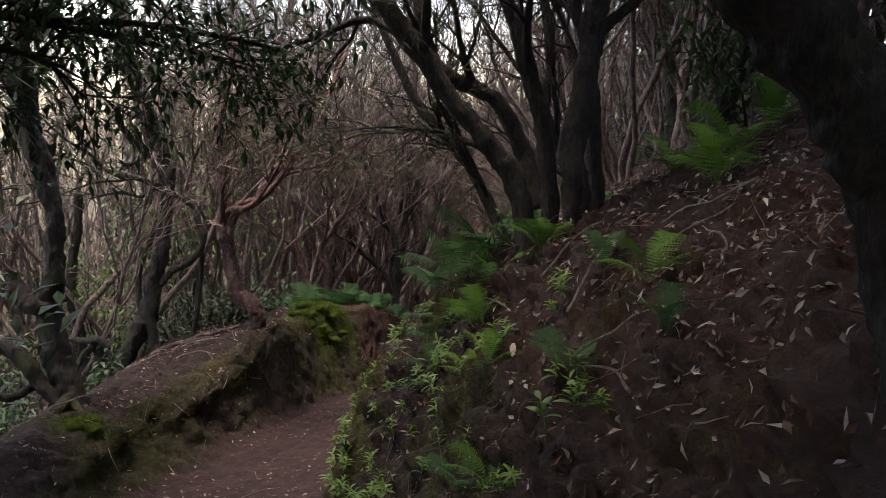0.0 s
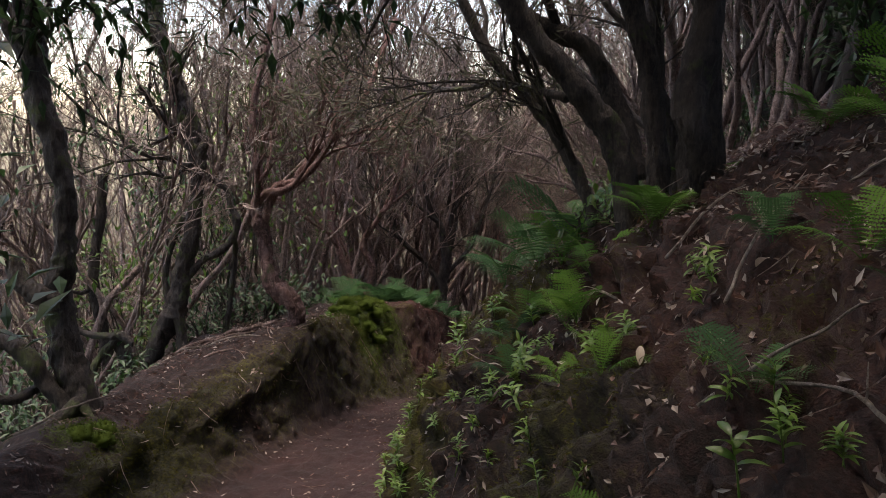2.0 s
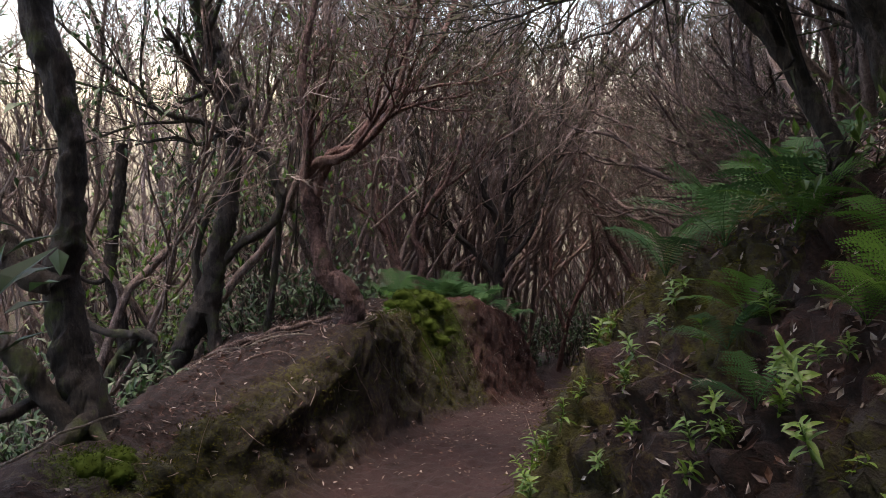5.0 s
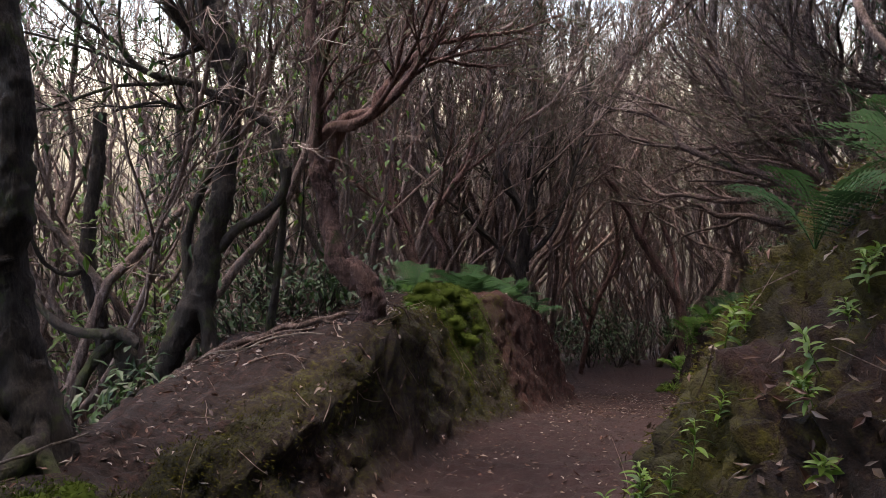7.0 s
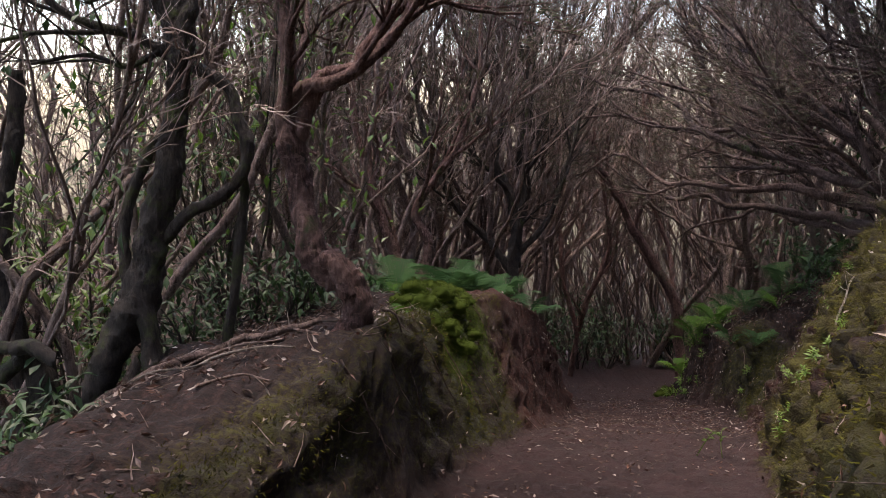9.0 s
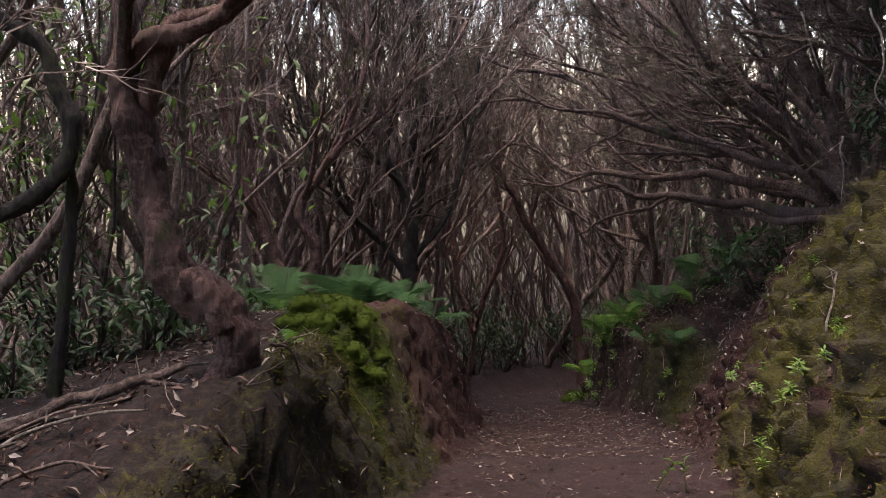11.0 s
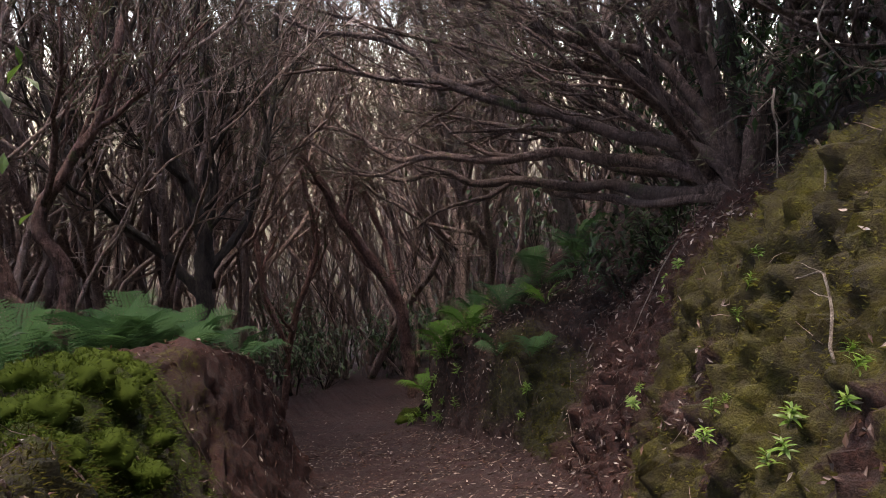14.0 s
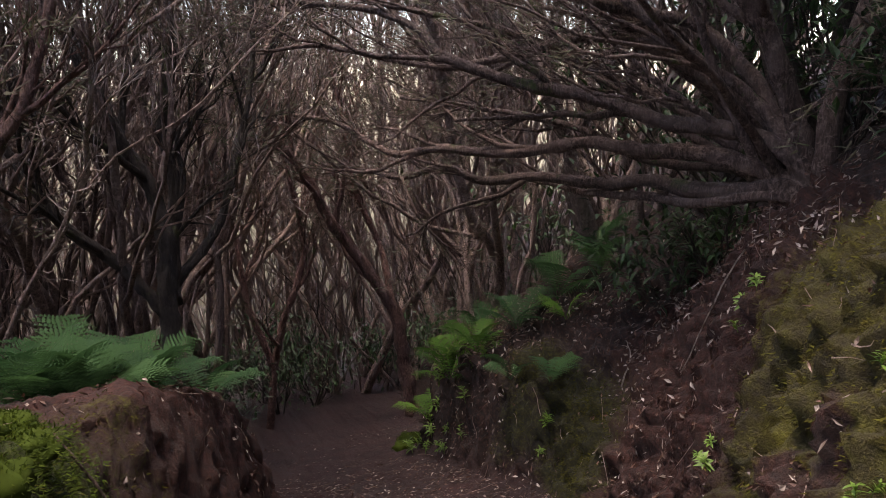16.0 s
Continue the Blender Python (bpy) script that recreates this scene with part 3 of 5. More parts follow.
    stem_tree("laurel_tree", (-3.1, 8.5, 0.35), "knotty dark laurel with a bent trunk and looping limb", [
        ("trunk", sink([(-3.27, 8.5, 0.34), (-3.17, 8.5, 0.59), (-3.07, 8.5, 0.76), (-3.0, 8.5, 0.91), (-2.96, 8.5, 1.14), (-2.91, 8.5, 1.47), (-2.87, 8.5, 1.74), (-2.84, 8.5, 2.03), (-2.83, 8.5, 2.26), (-2.94, 8.5, 2.56), (-3.01, 8.5, 2.78), (-3.12, 8.5, 3.1), (-3.3, 8.5, 3.8), (-3.3, 8.6, 4.8)]), 0.1, 0.06, 0.65,
         (0.09, 0.085, 0.095, 0.11, 0.095, 0.088, 0.075, 0.066, 0.062, 0.085, 0.10, 0.095, 0.09, 0.07, 0.05)),
        ("foot", [(-3.02, 8.47, 0.85), (-2.96, 8.45, 0.58), (-2.92, 8.42, 0.36), (-2.9, 8.4, 0.1)], 0.05, 0.06, None),
        ("side_stem", [(-2.98, 8.55, 1.68), (-3.09, 8.6, 1.48), (-3.16, 8.6, 1.25), (-3.17, 8.6, 1.02), (-3.1, 8.58, 0.75)], 0.03, 0.035, None),
        ("limb", [(-2.83, 8.5, 2.08), (-2.66, 8.5, 2.01), (-2.56, 8.5, 1.92), (-2.52, 8.5, 1.77), (-2.47, 8.5, 1.66), (-2.49, 8.5, 1.51), (-2.57, 8.5, 1.39), (-2.68, 8.5, 1.32), (-2.79, 8.5, 1.27), (-2.92, 8.5, 1.12)], 0.03, 0.036, None),
        ("limb", [(-2.49, 8.5, 1.55), (-2.51, 8.6, 1.4), (-2.52, 8.6, 1.22), (-2.55, 8.6, 0.91), (-2.59, 8.6, 0.61), (-2.6, 8.6, 0.3)], 0.02, 0.03, None),
        ("limb", [(-2.86, 8.5, 2.1), (-3.07, 8.42, 2.21), (-3.23, 8.34, 2.23), (-3.38, 8.26, 2.3), (-3.49, 8.18, 2.43), (-3.7, 8.0, 2.6), (-4.0, 7.9, 2.9)], 0.03, 0.01, 0.2),
        ("limb", [(-2.86, 8.5, 2.2), (-3.0, 8.43, 2.08), (-3.09, 8.37, 2.03), (-3.25, 8.3, 2.07), (-3.5, 8.2, 2.0)], 0.022, 0.008, 0.2),
        ("knot", [(-2.83, 8.47, 2.2), (-2.76, 8.45, 2.36), (-2.75, 8.45, 2.46)], 0.055, 0.03, None)], BARK_MOSSY, 11, foliage=LAUREL, leaf="leaf", count=3, crown_size=0.085)
    stem_tree("heather_tree", (-1.86, 8.2, 0.6), "reddish tree heather with a swollen elbow at its foot", [
        ("trunk", sink([(-1.86, 8.2, 0.64), (-1.84, 8.2, 0.76), (-1.85, 8.2, 0.87), (-1.91, 8.2, 0.95), (-1.98, 8.2, 0.99), (-2.03, 8.2, 1.04), (-2.06, 8.2, 1.13), (-2.1, 8.2, 1.31), (-2.13, 8.2, 1.48), (-2.15, 8.2, 1.61), (-2.17, 8.2, 1.7), (-2.19, 8.2, 1.8), (-2.18, 8.2, 1.95), (-2.2, 8.2, 2.2), (-2.24, 8.2, 2.6), (-2.1, 8.4, 3.6)]), 0.08, 0.04, 0.7,
         (0.10, 0.095, 0.072, 0.074, 0.082, 0.085, 0.075, 0.064, 0.06, 0.062, 0.064, 0.056, 0.045, 0.04, 0.036, 0.032, 0.025)),
        ("limb", [(-2.15, 8.2, 1.6), (-2.1, 8.2, 1.71), (-2.06, 8.2, 1.83), (-2.02, 8.2, 1.93), (-1.92, 8.2, 1.98), (-1.84, 8.2, 2.0), (-1.8, 8.2, 2.09), (-1.66, 8.2, 2.25), (-1.4, 8.2, 2.5), (-1.2, 8.3, 2.9), (-1.0, 8.5, 3.5)], 0.046, 0.022, 0.5),
        ("limb", [(-2.19, 8.2, 1.74), (-2.14, 8.17, 1.84), (-2.06, 8.13, 1.89), (-1.95, 8.1, 1.9), (-1.78, 8.1, 2.0), (-1.6, 8.1, 2.2), (-1.5, 8.1, 2.5), (-1.4, 8.2, 3.1)], 0.04, 0.02, 0.5),
        ("burl", [(-1.96, 8.13, 1.04), (-1.9, 8.11, 0.97), (-1.86, 8.12, 0.86)], 0.05, 0.04, None),
        ("root", [(-1.84, 8.2, 0.74), (-1.74, 8.28, 0.64), (-1.66, 8.45, 0.58), (-1.6, 8.7, 0.4)], 0.045, 0.02, None),
        ("root", [(-1.88, 8.15, 0.72), (-2.0, 8.05, 0.62), (-2.2, 7.98, 0.57), (-2.4, 7.95, 0.5)], 0.035, 0.015, None)], BARK_RED, 13, top=2)
    stem_tree("leaning_tree", (0.6, 4.75, 1.4), "clump of dark leaning trunks rooted on the bank", [
        ("trunk", sink([(0.5, 4.72, 1.4), (0.42, 4.7, 1.9), (0.28, 4.7, 2.05), (0.05, 4.7, 2.34), (-0.17, 4.7, 2.66), (-0.37, 4.7, 2.98), (-0.59, 4.75, 3.4), (-0.8, 5.0, 4.2)]), 0.07, 0.045, 0.55),
        ("trunk", sink([(0.62, 4.8, 1.45), (0.62, 4.8, 1.85), (0.57, 4.8, 2.23), (0.48, 4.8, 2.62), (0.36, 4.8, 3.05), (0.2, 4.9, 4.0)]), 0.06, 0.04, 0.6),
        ("trunk", sink([(0.76, 4.6, 1.45), (0.74, 4.6, 1.8), (0.73, 4.6, 2.1), (0.81, 4.6, 2.57), (0.87, 4.6, 2.89), (0.92, 4.6, 3.3), (0.9, 4.8, 4.2)]), 0.08, 0.06, 0.6),
        ("trunk", sink([(0.93, 4.9, 1.5), (0.91, 4.9, 1.95), (0.89, 4.9, 2.48), (0.79, 4.9, 3.0), (0.7, 5.0, 4.0)]), 0.045, 0.03, 0.6),
        ("limb", [(0.6, 5.1, 1.75), (0.5, 5.2, 2.1), (0.34, 5.2, 2.43), (0.02, 5.2, 2.61), (-0.12, 5.2, 2.85), (-0.17, 5.2, 3.2), (-0.3, 5.4, 4.0)], 0.06, 0.03, 0.4),
        ("limb", [(-0.17, 4.7, 2.66), (-0.29, 4.9, 2.8), (-0.49, 5.0, 2.89), (-0.77, 5.0, 2.78), (-1.07, 5.0, 2.7), (-1.4, 5.1, 2.78)], 0.03, 0.01, 0.2),
        ("trunk", sink([(0.85, 5.3, 1.5), (0.8, 5.3, 2.0), (0.66, 5.3, 2.4), (0.7, 5.4, 2.9), (0.5, 5.5, 3.8)]), 0.05, 0.03, 0.3),
        ("trunk", sink([(0.4, 5.0, 1.3), (0.3, 5.1, 1.75), (0.1, 5.2, 2.1), (-0.2, 5.3, 2.5), (-0.5, 5.4, 3.2)]), 0.045, 0.025, 0.3),
        ("limb", [(0.2, 4.8, 2.1), (-0.1, 5.2, 2.25), (-0.4, 5.6, 2.3), (-0.7, 5.9, 2.45)], 0.022, 0.008, 0.2)], BARK_DARK, 17)


BRANCHY = [(6, 1.3, 0.6, 0.2, 0.06), (5, 0.6, 0.6, 0.25, 0.05), (3, 0.35, 0.6, 0.25, 0.03)]


def build_path_end_trees():
    """The trees that stand where the path leaves the sunken lane."""
    stem_tree("heather_tree", (-0.8, 14.0, 0.0), "dark many-stemmed tree heather behind the ferns", [
        ("trunk", sink([(-0.81, 14.0, 0.3), (-0.81, 14.0, 0.77), (-0.79, 14.0, 1.23), (-0.82, 14.0, 1.65), (-1.04, 14.0, 2.16), (-1.24, 14.0, 2.71), (-1.36, 14.0, 3.24), (-1.4, 14.2, 4.2)]), 0.085, 0.03, 0.35),
        ("trunk", [(-0.78, 14.05, 0.9), (-0.72, 14.2, 1.4), (-0.67, 14.2, 1.75), (-0.71, 14.2, 2.27), (-0.61, 14.2, 2.84), (-0.62, 14.2, 3.5), (-0.5, 14.3, 4.4)], 0.06, 0.025, 0.3),
        ("trunk", [(-0.8, 14.0, 0.8), (-1.1, 14.0, 1.2), (-1.5, 13.9, 1.6), (-1.8, 13.9, 2.2), (-2.0, 13.9, 3.0)], 0.05, 0.02, 0.3),
        ("limb", [(-0.75, 14.1, 1.0), (-0.4, 14.2, 1.4), (-0.2, 14.3, 1.9), (0.0, 14.4, 2.6), (0.1, 14.4, 3.4)], 0.04, 0.018, 0.3)], BARK_DARK, 31, plan=BRANCHY)
    stem_tree("heather_tree", (2.11, 17.8, -1.29), "reddish tree heather leaning over the end of the path", [
        ("trunk", sink([(2.16, 17.8, -1.16), (2.11, 17.8, -0.64), (2.03, 17.8, 0.21), (1.68, 17.8, 0.87), (1.33, 17.8, 1.44), (1.07, 17.8, 2.00), (0.75, 17.8, 2.55), (0.47, 18.0, 3.52), (0.34, 18.1, 4.82)]), 0.1, 0.035, 0.4),
        ("limb", [(2.01, 17.8, 0.27), (1.97, 18.0, 1.05), (1.71, 18.0, 1.83), (1.64, 18.1, 2.74), (1.51, 18.2, 4.04)], 0.045, 0.018, 0.3)], BARK_RED, 32, plan=BRANCHY)
    stem_tree("heather_tree", (0.41, 18.2, -1.38), "thin winding tree heather beside the path", [
        ("trunk", sink([(0.35, 18.2, -1.38), (0.44, 18.1, -0.57), (0.62, 18.1, 0.17), (0.88, 18.1, 0.76), (0.99, 18.1, 1.21), (0.90, 18.1, 2.04), (0.72, 18.2, 3.14)]), 0.06, 0.025, 0.3),
        ("limb", [(0.48, 18.1, -0.28), (0.23, 18.1, 0.58), (0.17, 18.2, 1.43), (-0.07, 18.3, 2.41), (-0.13, 18.3, 3.63)], 0.045, 0.02, 0.3)], BARK_RED, 33, plan=BRANCHY)
    stem_tree("heather_tree", (2.5, 16.5, -0.3), "crooked tree heather rooted above the path", [
        ("trunk", sink([(2.52, 16.5, -0.2), (2.52, 16.5, 0.2), (2.51, 16.5, 0.82), (2.18, 16.5, 1.27), (1.99, 16.5, 1.62), (1.95, 16.5, 2.1), (1.7, 16.6, 3.0)]), 0.07, 0.025, 0.3),
        ("limb", [(2.5, 16.5, 0.6), (2.75, 16.6, 1.2), (2.7, 16.6, 2.0), (2.9, 16.7, 3.0)], 0.045, 0.02, 0.3)], BARK_GREY, 34, plan=BRANCHY)
    stem_tree("heather_tree", (-1.85, 12.4, 0.4), "dark forked tree heather rising from the ledge", [
        ("trunk", sink([(-1.85, 12.4, 0.5), (-1.92, 12.4, 0.7), (-2.1, 12.4, 1.15), (-2.27, 12.4, 1.61), (-2.39, 12.4, 2.02), (-2.5, 12.4, 2.6), (-2.5, 12.5, 3.6)]), 0.065, 0.025, 0.3),
        ("trunk", [(-1.85, 12.4, 0.5), (-1.72, 12.4, 1.1), (-1.85, 12.4, 1.45), (-1.65, 12.4, 1.8), (-1.45, 12.4, 2.1), (-1.25, 12.4, 2.7), (-1.2, 12.5, 3.6)], 0.055, 0.022, 0.3)], BARK_RED, 35, plan=BRANCHY)


SWEEP = [(6, 1.3, 0.5, 0.2, 0.05), (4, 0.6, 0.55, 0.25, 0.04), (3, 0.32, 0.6, 0.25, 0.03)]


def build_sweeping_tree():
    rng = random.Random(23)
    base = (2.5, 11.3, 1.2)
    stems = [
        ("trunk", [(2.6, 11.25, 0.9), (2.52, 11.3, 1.3), (2.27, 11.71, 1.53), (2.04, 12.12, 1.63), (1.87, 12.53, 1.73), (1.55, 12.94, 1.74), (1.19, 13.36, 1.83), (1.0, 13.77, 1.84), (0.86, 14.18, 2.01), (0.69, 14.59, 2.24), (0.43, 15.0, 2.37)], 0.085, 0.018, 0.45),
        ("limb", [(2.5, 11.2, 1.15), (2.43, 11.3, 1.31), (2.31, 11.8, 1.33), (2.18, 12.3, 1.44), (2.09, 12.8, 1.48), (1.85, 13.3, 1.58), (1.67, 13.8, 1.61), (1.52, 14.3, 1.77), (1.31, 14.8, 1.74), (1.15, 15.3, 1.86), (0.82, 15.8, 1.98)], 0.085, 0.018, 0.5),
        ("limb", [(2.5, 11.2, 1.1), (2.38, 11.3, 1.27), (2.26, 11.88, 1.27), (2.16, 12.45, 1.36), (2.1, 13.02, 1.43), (2.05, 13.6, 1.58)], 0.06, 0.02, 0.5),
        ("limb", [(2.5, 11.25, 1.2), (2.47, 11.3, 1.47), (2.27, 11.56, 1.66), (1.97, 11.81, 1.77), (1.65, 12.07, 1.97), (1.31, 12.32, 2.11), (0.96, 12.58, 2.33), (0.87, 12.83, 2.56), (0.63, 13.09, 2.78), (0.26, 13.34, 2.87), (-0.07, 13.6, 3.08)], 0.09, 0.014, 0.3),
        ("limb", [(2.5, 11.25, 1.3), (2.48, 11.45, 1.66), (2.24, 11.82, 2.08), (1.93, 12.09, 2.33), (1.58, 12.35, 2.36), (1.35, 12.61, 2.33), (0.96, 12.88, 2.34), (0.28, 13.14, 2.54), (-0.09, 13.4, 2.55)], 0.075, 0.012, 0.3),
        ("limb", [(2.5, 11.3, 1.4), (2.44, 11.56, 1.98), (2.26, 11.82, 2.35), (1.71, 12.08, 2.55), (1.37, 12.34, 2.8), (1.12, 12.6, 3.13), (0.8, 12.8, 3.6)], 0.07, 0.018, 0.3),
        ("limb", [(2.56, 11.3, 1.3), (2.49, 11.28, 1.66), (2.32, 11.25, 2.05), (2.11, 11.22, 2.47), (1.98, 11.2, 2.76), (1.8, 11.2, 3.4)], 0.10, 0.04, 0.35),
        ("limb", [(2.57, 11.35, 1.35), (2.48, 11.8, 1.6), (2.32, 12.2, 1.94), (2.05, 12.6, 2.25), (1.64, 13.0, 2.59), (1.28, 13.4, 2.81), (0.89, 13.8, 3.03), (0.47, 14.2, 3.29)], 0.065, 0.014, 0.3),
        ("limb", [(2.54, 11.3, 1.4), (2.37, 11.48, 1.83), (2.05, 11.66, 2.17), (1.77, 11.84, 2.54), (1.51, 12.02, 2.8), (1.33, 12.2, 3.06), (1.0, 12.4, 3.5)], 0.06, 0.018, 0.3),
        ("limb", [(2.61, 11.4, 1.3), (2.5, 11.92, 1.48), (2.32, 12.43, 1.58), (2.1, 12.95, 1.89), (1.8, 13.47, 2.1), (1.56, 13.98, 2.24), (1.27, 14.5, 2.41)], 0.06, 0.014, 0.3),
        ("limb", [(2.55, 11.2, 1.3), (2.63, 11.13, 1.83), (2.79, 11.07, 2.2), (2.86, 11.0, 2.57), (2.8, 11.0, 3.4)], 0.09, 0.04, 0.3),
        ("limb", [(1.29, 14.75, 1.75), (1.31, 14.5, 1.43), (1.48, 14.5, 1.18), (1.71, 14.5, 0.99)], 0.02, 0.01, 0.4),
        ("limb", [(3.7, 10.8, 2.1), (3.0, 10.6, 2.3), (2.3, 10.5, 2.28), (1.7, 10.4, 2.42), (1.2, 10.4, 2.5)], 0.04, 0.014, 0.3),
        ("limb", [(3.6, 11.0, 2.5), (2.9, 10.8, 2.62), (2.2, 10.7, 2.6), (1.5, 10.7, 2.75)], 0.04, 0.014, 0.3),
        ("limb", [(3.6, 10.4, 1.9), (3.0, 10.2, 2.02), (2.4, 10.1, 2.0), (1.9, 10.0, 2.12)], 0.035, 0.012, 0.3),
    ]
    for k in range(7):
        az, el, ln = rng.uniform(1.5, 3.5), rng.uniform(0.2, 1.25), rng.uniform(1.6, 3.0)
        pts, p = [], Vector((2.55 + rng.uniform(-0.15, 0.25), 11.3 + rng.uniform(-0.2, 0.4), 1.3))
        d = Vector((math.cos(az) * math.cos(el), math.sin(az) * math.cos(el), math.sin(el)))
        for q in range(6):
            pts.append(tuple(p))
            d = (d + spread(rng, 0.16) + Vector((0, 0, 0.03))).normalized()
            p = p + d * ln / 5
        stems.append(("limb", pts, rng.uniform(0.03, 0.045), 0.012, 0.3))
    thing = empty("heather_tree", W(*base), "sprawling tree heather whose long brown limbs arch over the path", "tree")
    tips, bole = [], None
    for k, (pname, pts, r0, r1, first) in enumerate(stems):
        made = limb(pname, pts, r0 * 0.72, r1, BARK_SHADE, bole or thing, rng, plan=SWEEP, top=2, tips=tips, first=first, bias=LEVEL.to_3x3() @ Vector((-0.5, 0.3, 0.25)), per=6, sides=9)
        bole = bole or made
    g = Geo()
    tufts(g, rng, tips, 5, 0.09, 0.009)
    part("crown", g, HEATHER, thing, smooth=False)
    settle(thing)


def wisps(geo, rng, tips, count, length, width):
    """Fine hair-thin twigs round the branch ends."""
    for p, d in tips:
        for _ in range(count):
            w = (d * 0.9 + spread(rng, 0.38) + Vector((0, 0, -0.05))).normalized()
            geo.wisp(p - d * rng.uniform(0, length * 0.9), w, (w + spread(rng, 0.42) + Vector((0, 0, 0.2))).normalized(), length * rng.uniform(0.5, 1.3), width)


def heather_template(seed, height, lean, stems, skin):
    rng = random.Random(seed)
    thing = empty("heather_tree", Vector((0, 0, 0)), "bare-stemmed grey-brown tree heather with fine winding branches", "tree", "heather wood")
    g, tips = Geo(), []
    plan = [(7, height * 0.36, 0.5, 0.2, 0.12), (5, height * 0.17, 0.6, 0.28, 0.09)]
    for s in range(stems):
        a = rng.uniform(0, 6.283)
        way = Vector((math.cos(a) * lean, math.sin(a) * lean, 1)).normalized()
        line = wander(rng, Vector((math.cos(a) * 0.08, math.sin(a) * 0.08, -0.3)), way, height * rng.uniform(0.8, 1.05), 20, 0.19, 0.045)
        r0 = rng.uniform(0.022, 0.05)
        rr = taper(len(line), r0, r0 * 0.3, rng, 0.1)
        g.tube(line, rr, 7)
        fork(g, rng, line, rr, 0, 1, tips, plan, 0.36, None, 1)
    part("trunk", g, skin, thing)
    c = Geo()
    wisps(c, rng, tips, 9, 0.25, 0.005)
    part("brushwood", c, BRUSHWOOD, thing, smooth=False)
    c = Geo()
    high = [q for q in tips if q[0].z > height * 0.62]
    tufts(c, rng, high, 5, 0.16, 0.009)
    part("crown", c, HEATHER, thing, smooth=False)
    return thing


def build_wood():
    """The heather wood round the path: a few kinds of tree, turned and scaled."""
    kinds = [heather_template(100 + k, h, l, n, BARK_GREY if k != 3 else BARK_SHADE) for k, (h, l, n) in enumerate([(5.2, 0.22, 4), (5.8, 0.25, 4), (4.6, 0.26, 5), (6.2, 0.16, 4), (5.4, 0.24, 4), (4.4, 0.2, 5)])]
    rng = random.Random(7)
    set_trees = [(-2.2, 13.4, 0), (-2.6, 10.6, 3), (2.9, 17.4, 1), (-0.5, 17.6, 4), (1.9, 20.2, 3), (-1.5, 15.2, 5), (0.9, 21.2, 0), (2.7, 21.4, 2), (0.0, 20.6, 5), (3.4, 20.4, 1), (1.6, 22.0, 5), (-3.2, 11.4, 0), (-4.4, 9.8, 4), (-5.4, 11.6, 3), (3.4, 14.6, 2),
                 (3.1, 11.9, 0), (3.6, 12.7, 2), (3.7, 11.0, 5), (3.2, 9.4, 1), (4.3, 12.1, 0), (4.0, 13.5, 4), (4.1, 9.2, 3), (3.5, 10.2, 4), (2.1, 6.6, 3), (2.5, 5.2, 3), (2.0, 7.7, 2), (-1.0, 16.8, 3), (-2.2, 17.0, 3), (3.3, 17.8, 2)]
    places = list(set_trees)
    tries = 0
    while len(places) < 96 and tries < 6000:
        tries += 1
        r = rng.random()
        if r < 0.72:
            x, y = rng.uniform(-10, 6), rng.uniform(9, 24)
        elif r < 0.82:
            x, y = rng.uniform(-11, -5.6), rng.uniform(10, 14)
        else:
            x, y = rng.uniform(1.9, 6), rng.uniform(4.5, 12)
        if x < -4 and rng.random() < 0.9:
            continue
        if y < 16.5 and -3.1 < x < 2.9 or y < 21 and -0.7 < x < 2.5 or y < 5 and x > 0 and x < 2.5:
            continue
        gap = 0.75 if y < 20 else 0.95
        if any((x - p[0]) ** 2 + (y - p[1]) ** 2 < gap * gap for p in places):
            continue
        places.append((x, y, rng.choice((2, 4, 5)) if x < -3 or y > 15 and rng.random() < 0.7 else rng.randrange(len(kinds))))
    places += [(1.45, 7.1, 5), (1.9, 8.6, 2), (2.5, 15.9, 4), (-0.75, 15.9, 4), (-2.0, 18.6, 3), (-2.9, 16.3, 0), (-3.2, 14.7, 3), (-3.4, 18.0, 0), (2.6, 25.2, 0), (0.6, 25.4, 3), (4.4, 25.6, 3),
               (-5.0, 10.4, 4), (-5.6, 12.2, 2), (-4.6, 12.6, 1), (-6.4, 11.0, 5), (-5.2, 14.2, 2), (-4.4, 8.3, 5), (-6.2, 9.4, 2), (-2.6, 15.6, 0), (-3.6, 16.8, 4), (-2.4, 20.0, 1), (-3.8, 20.5, 0)]
    for i, (x, y, k) in enumerate(places):
        s = rng.uniform(0.8, 1.2) * (1.45 if y > 14.5 else 1.0) * (1.4 if y > 24 else 1.0)
        m = Matrix.Translation(spot(x, y)) @ pose(0, 0, 0, rng.uniform(-7, 7), rng.uniform(-9, 4), rng.uniform(0, 360)) @ Matrix.Scale(s, 4)
        if i < len(kinds):
            ob, k = kinds[i], i
            ob.matrix_basis = m
        else:
            ob = copy_thing(kinds[k], m)
            ob.scale = (s, s, s)


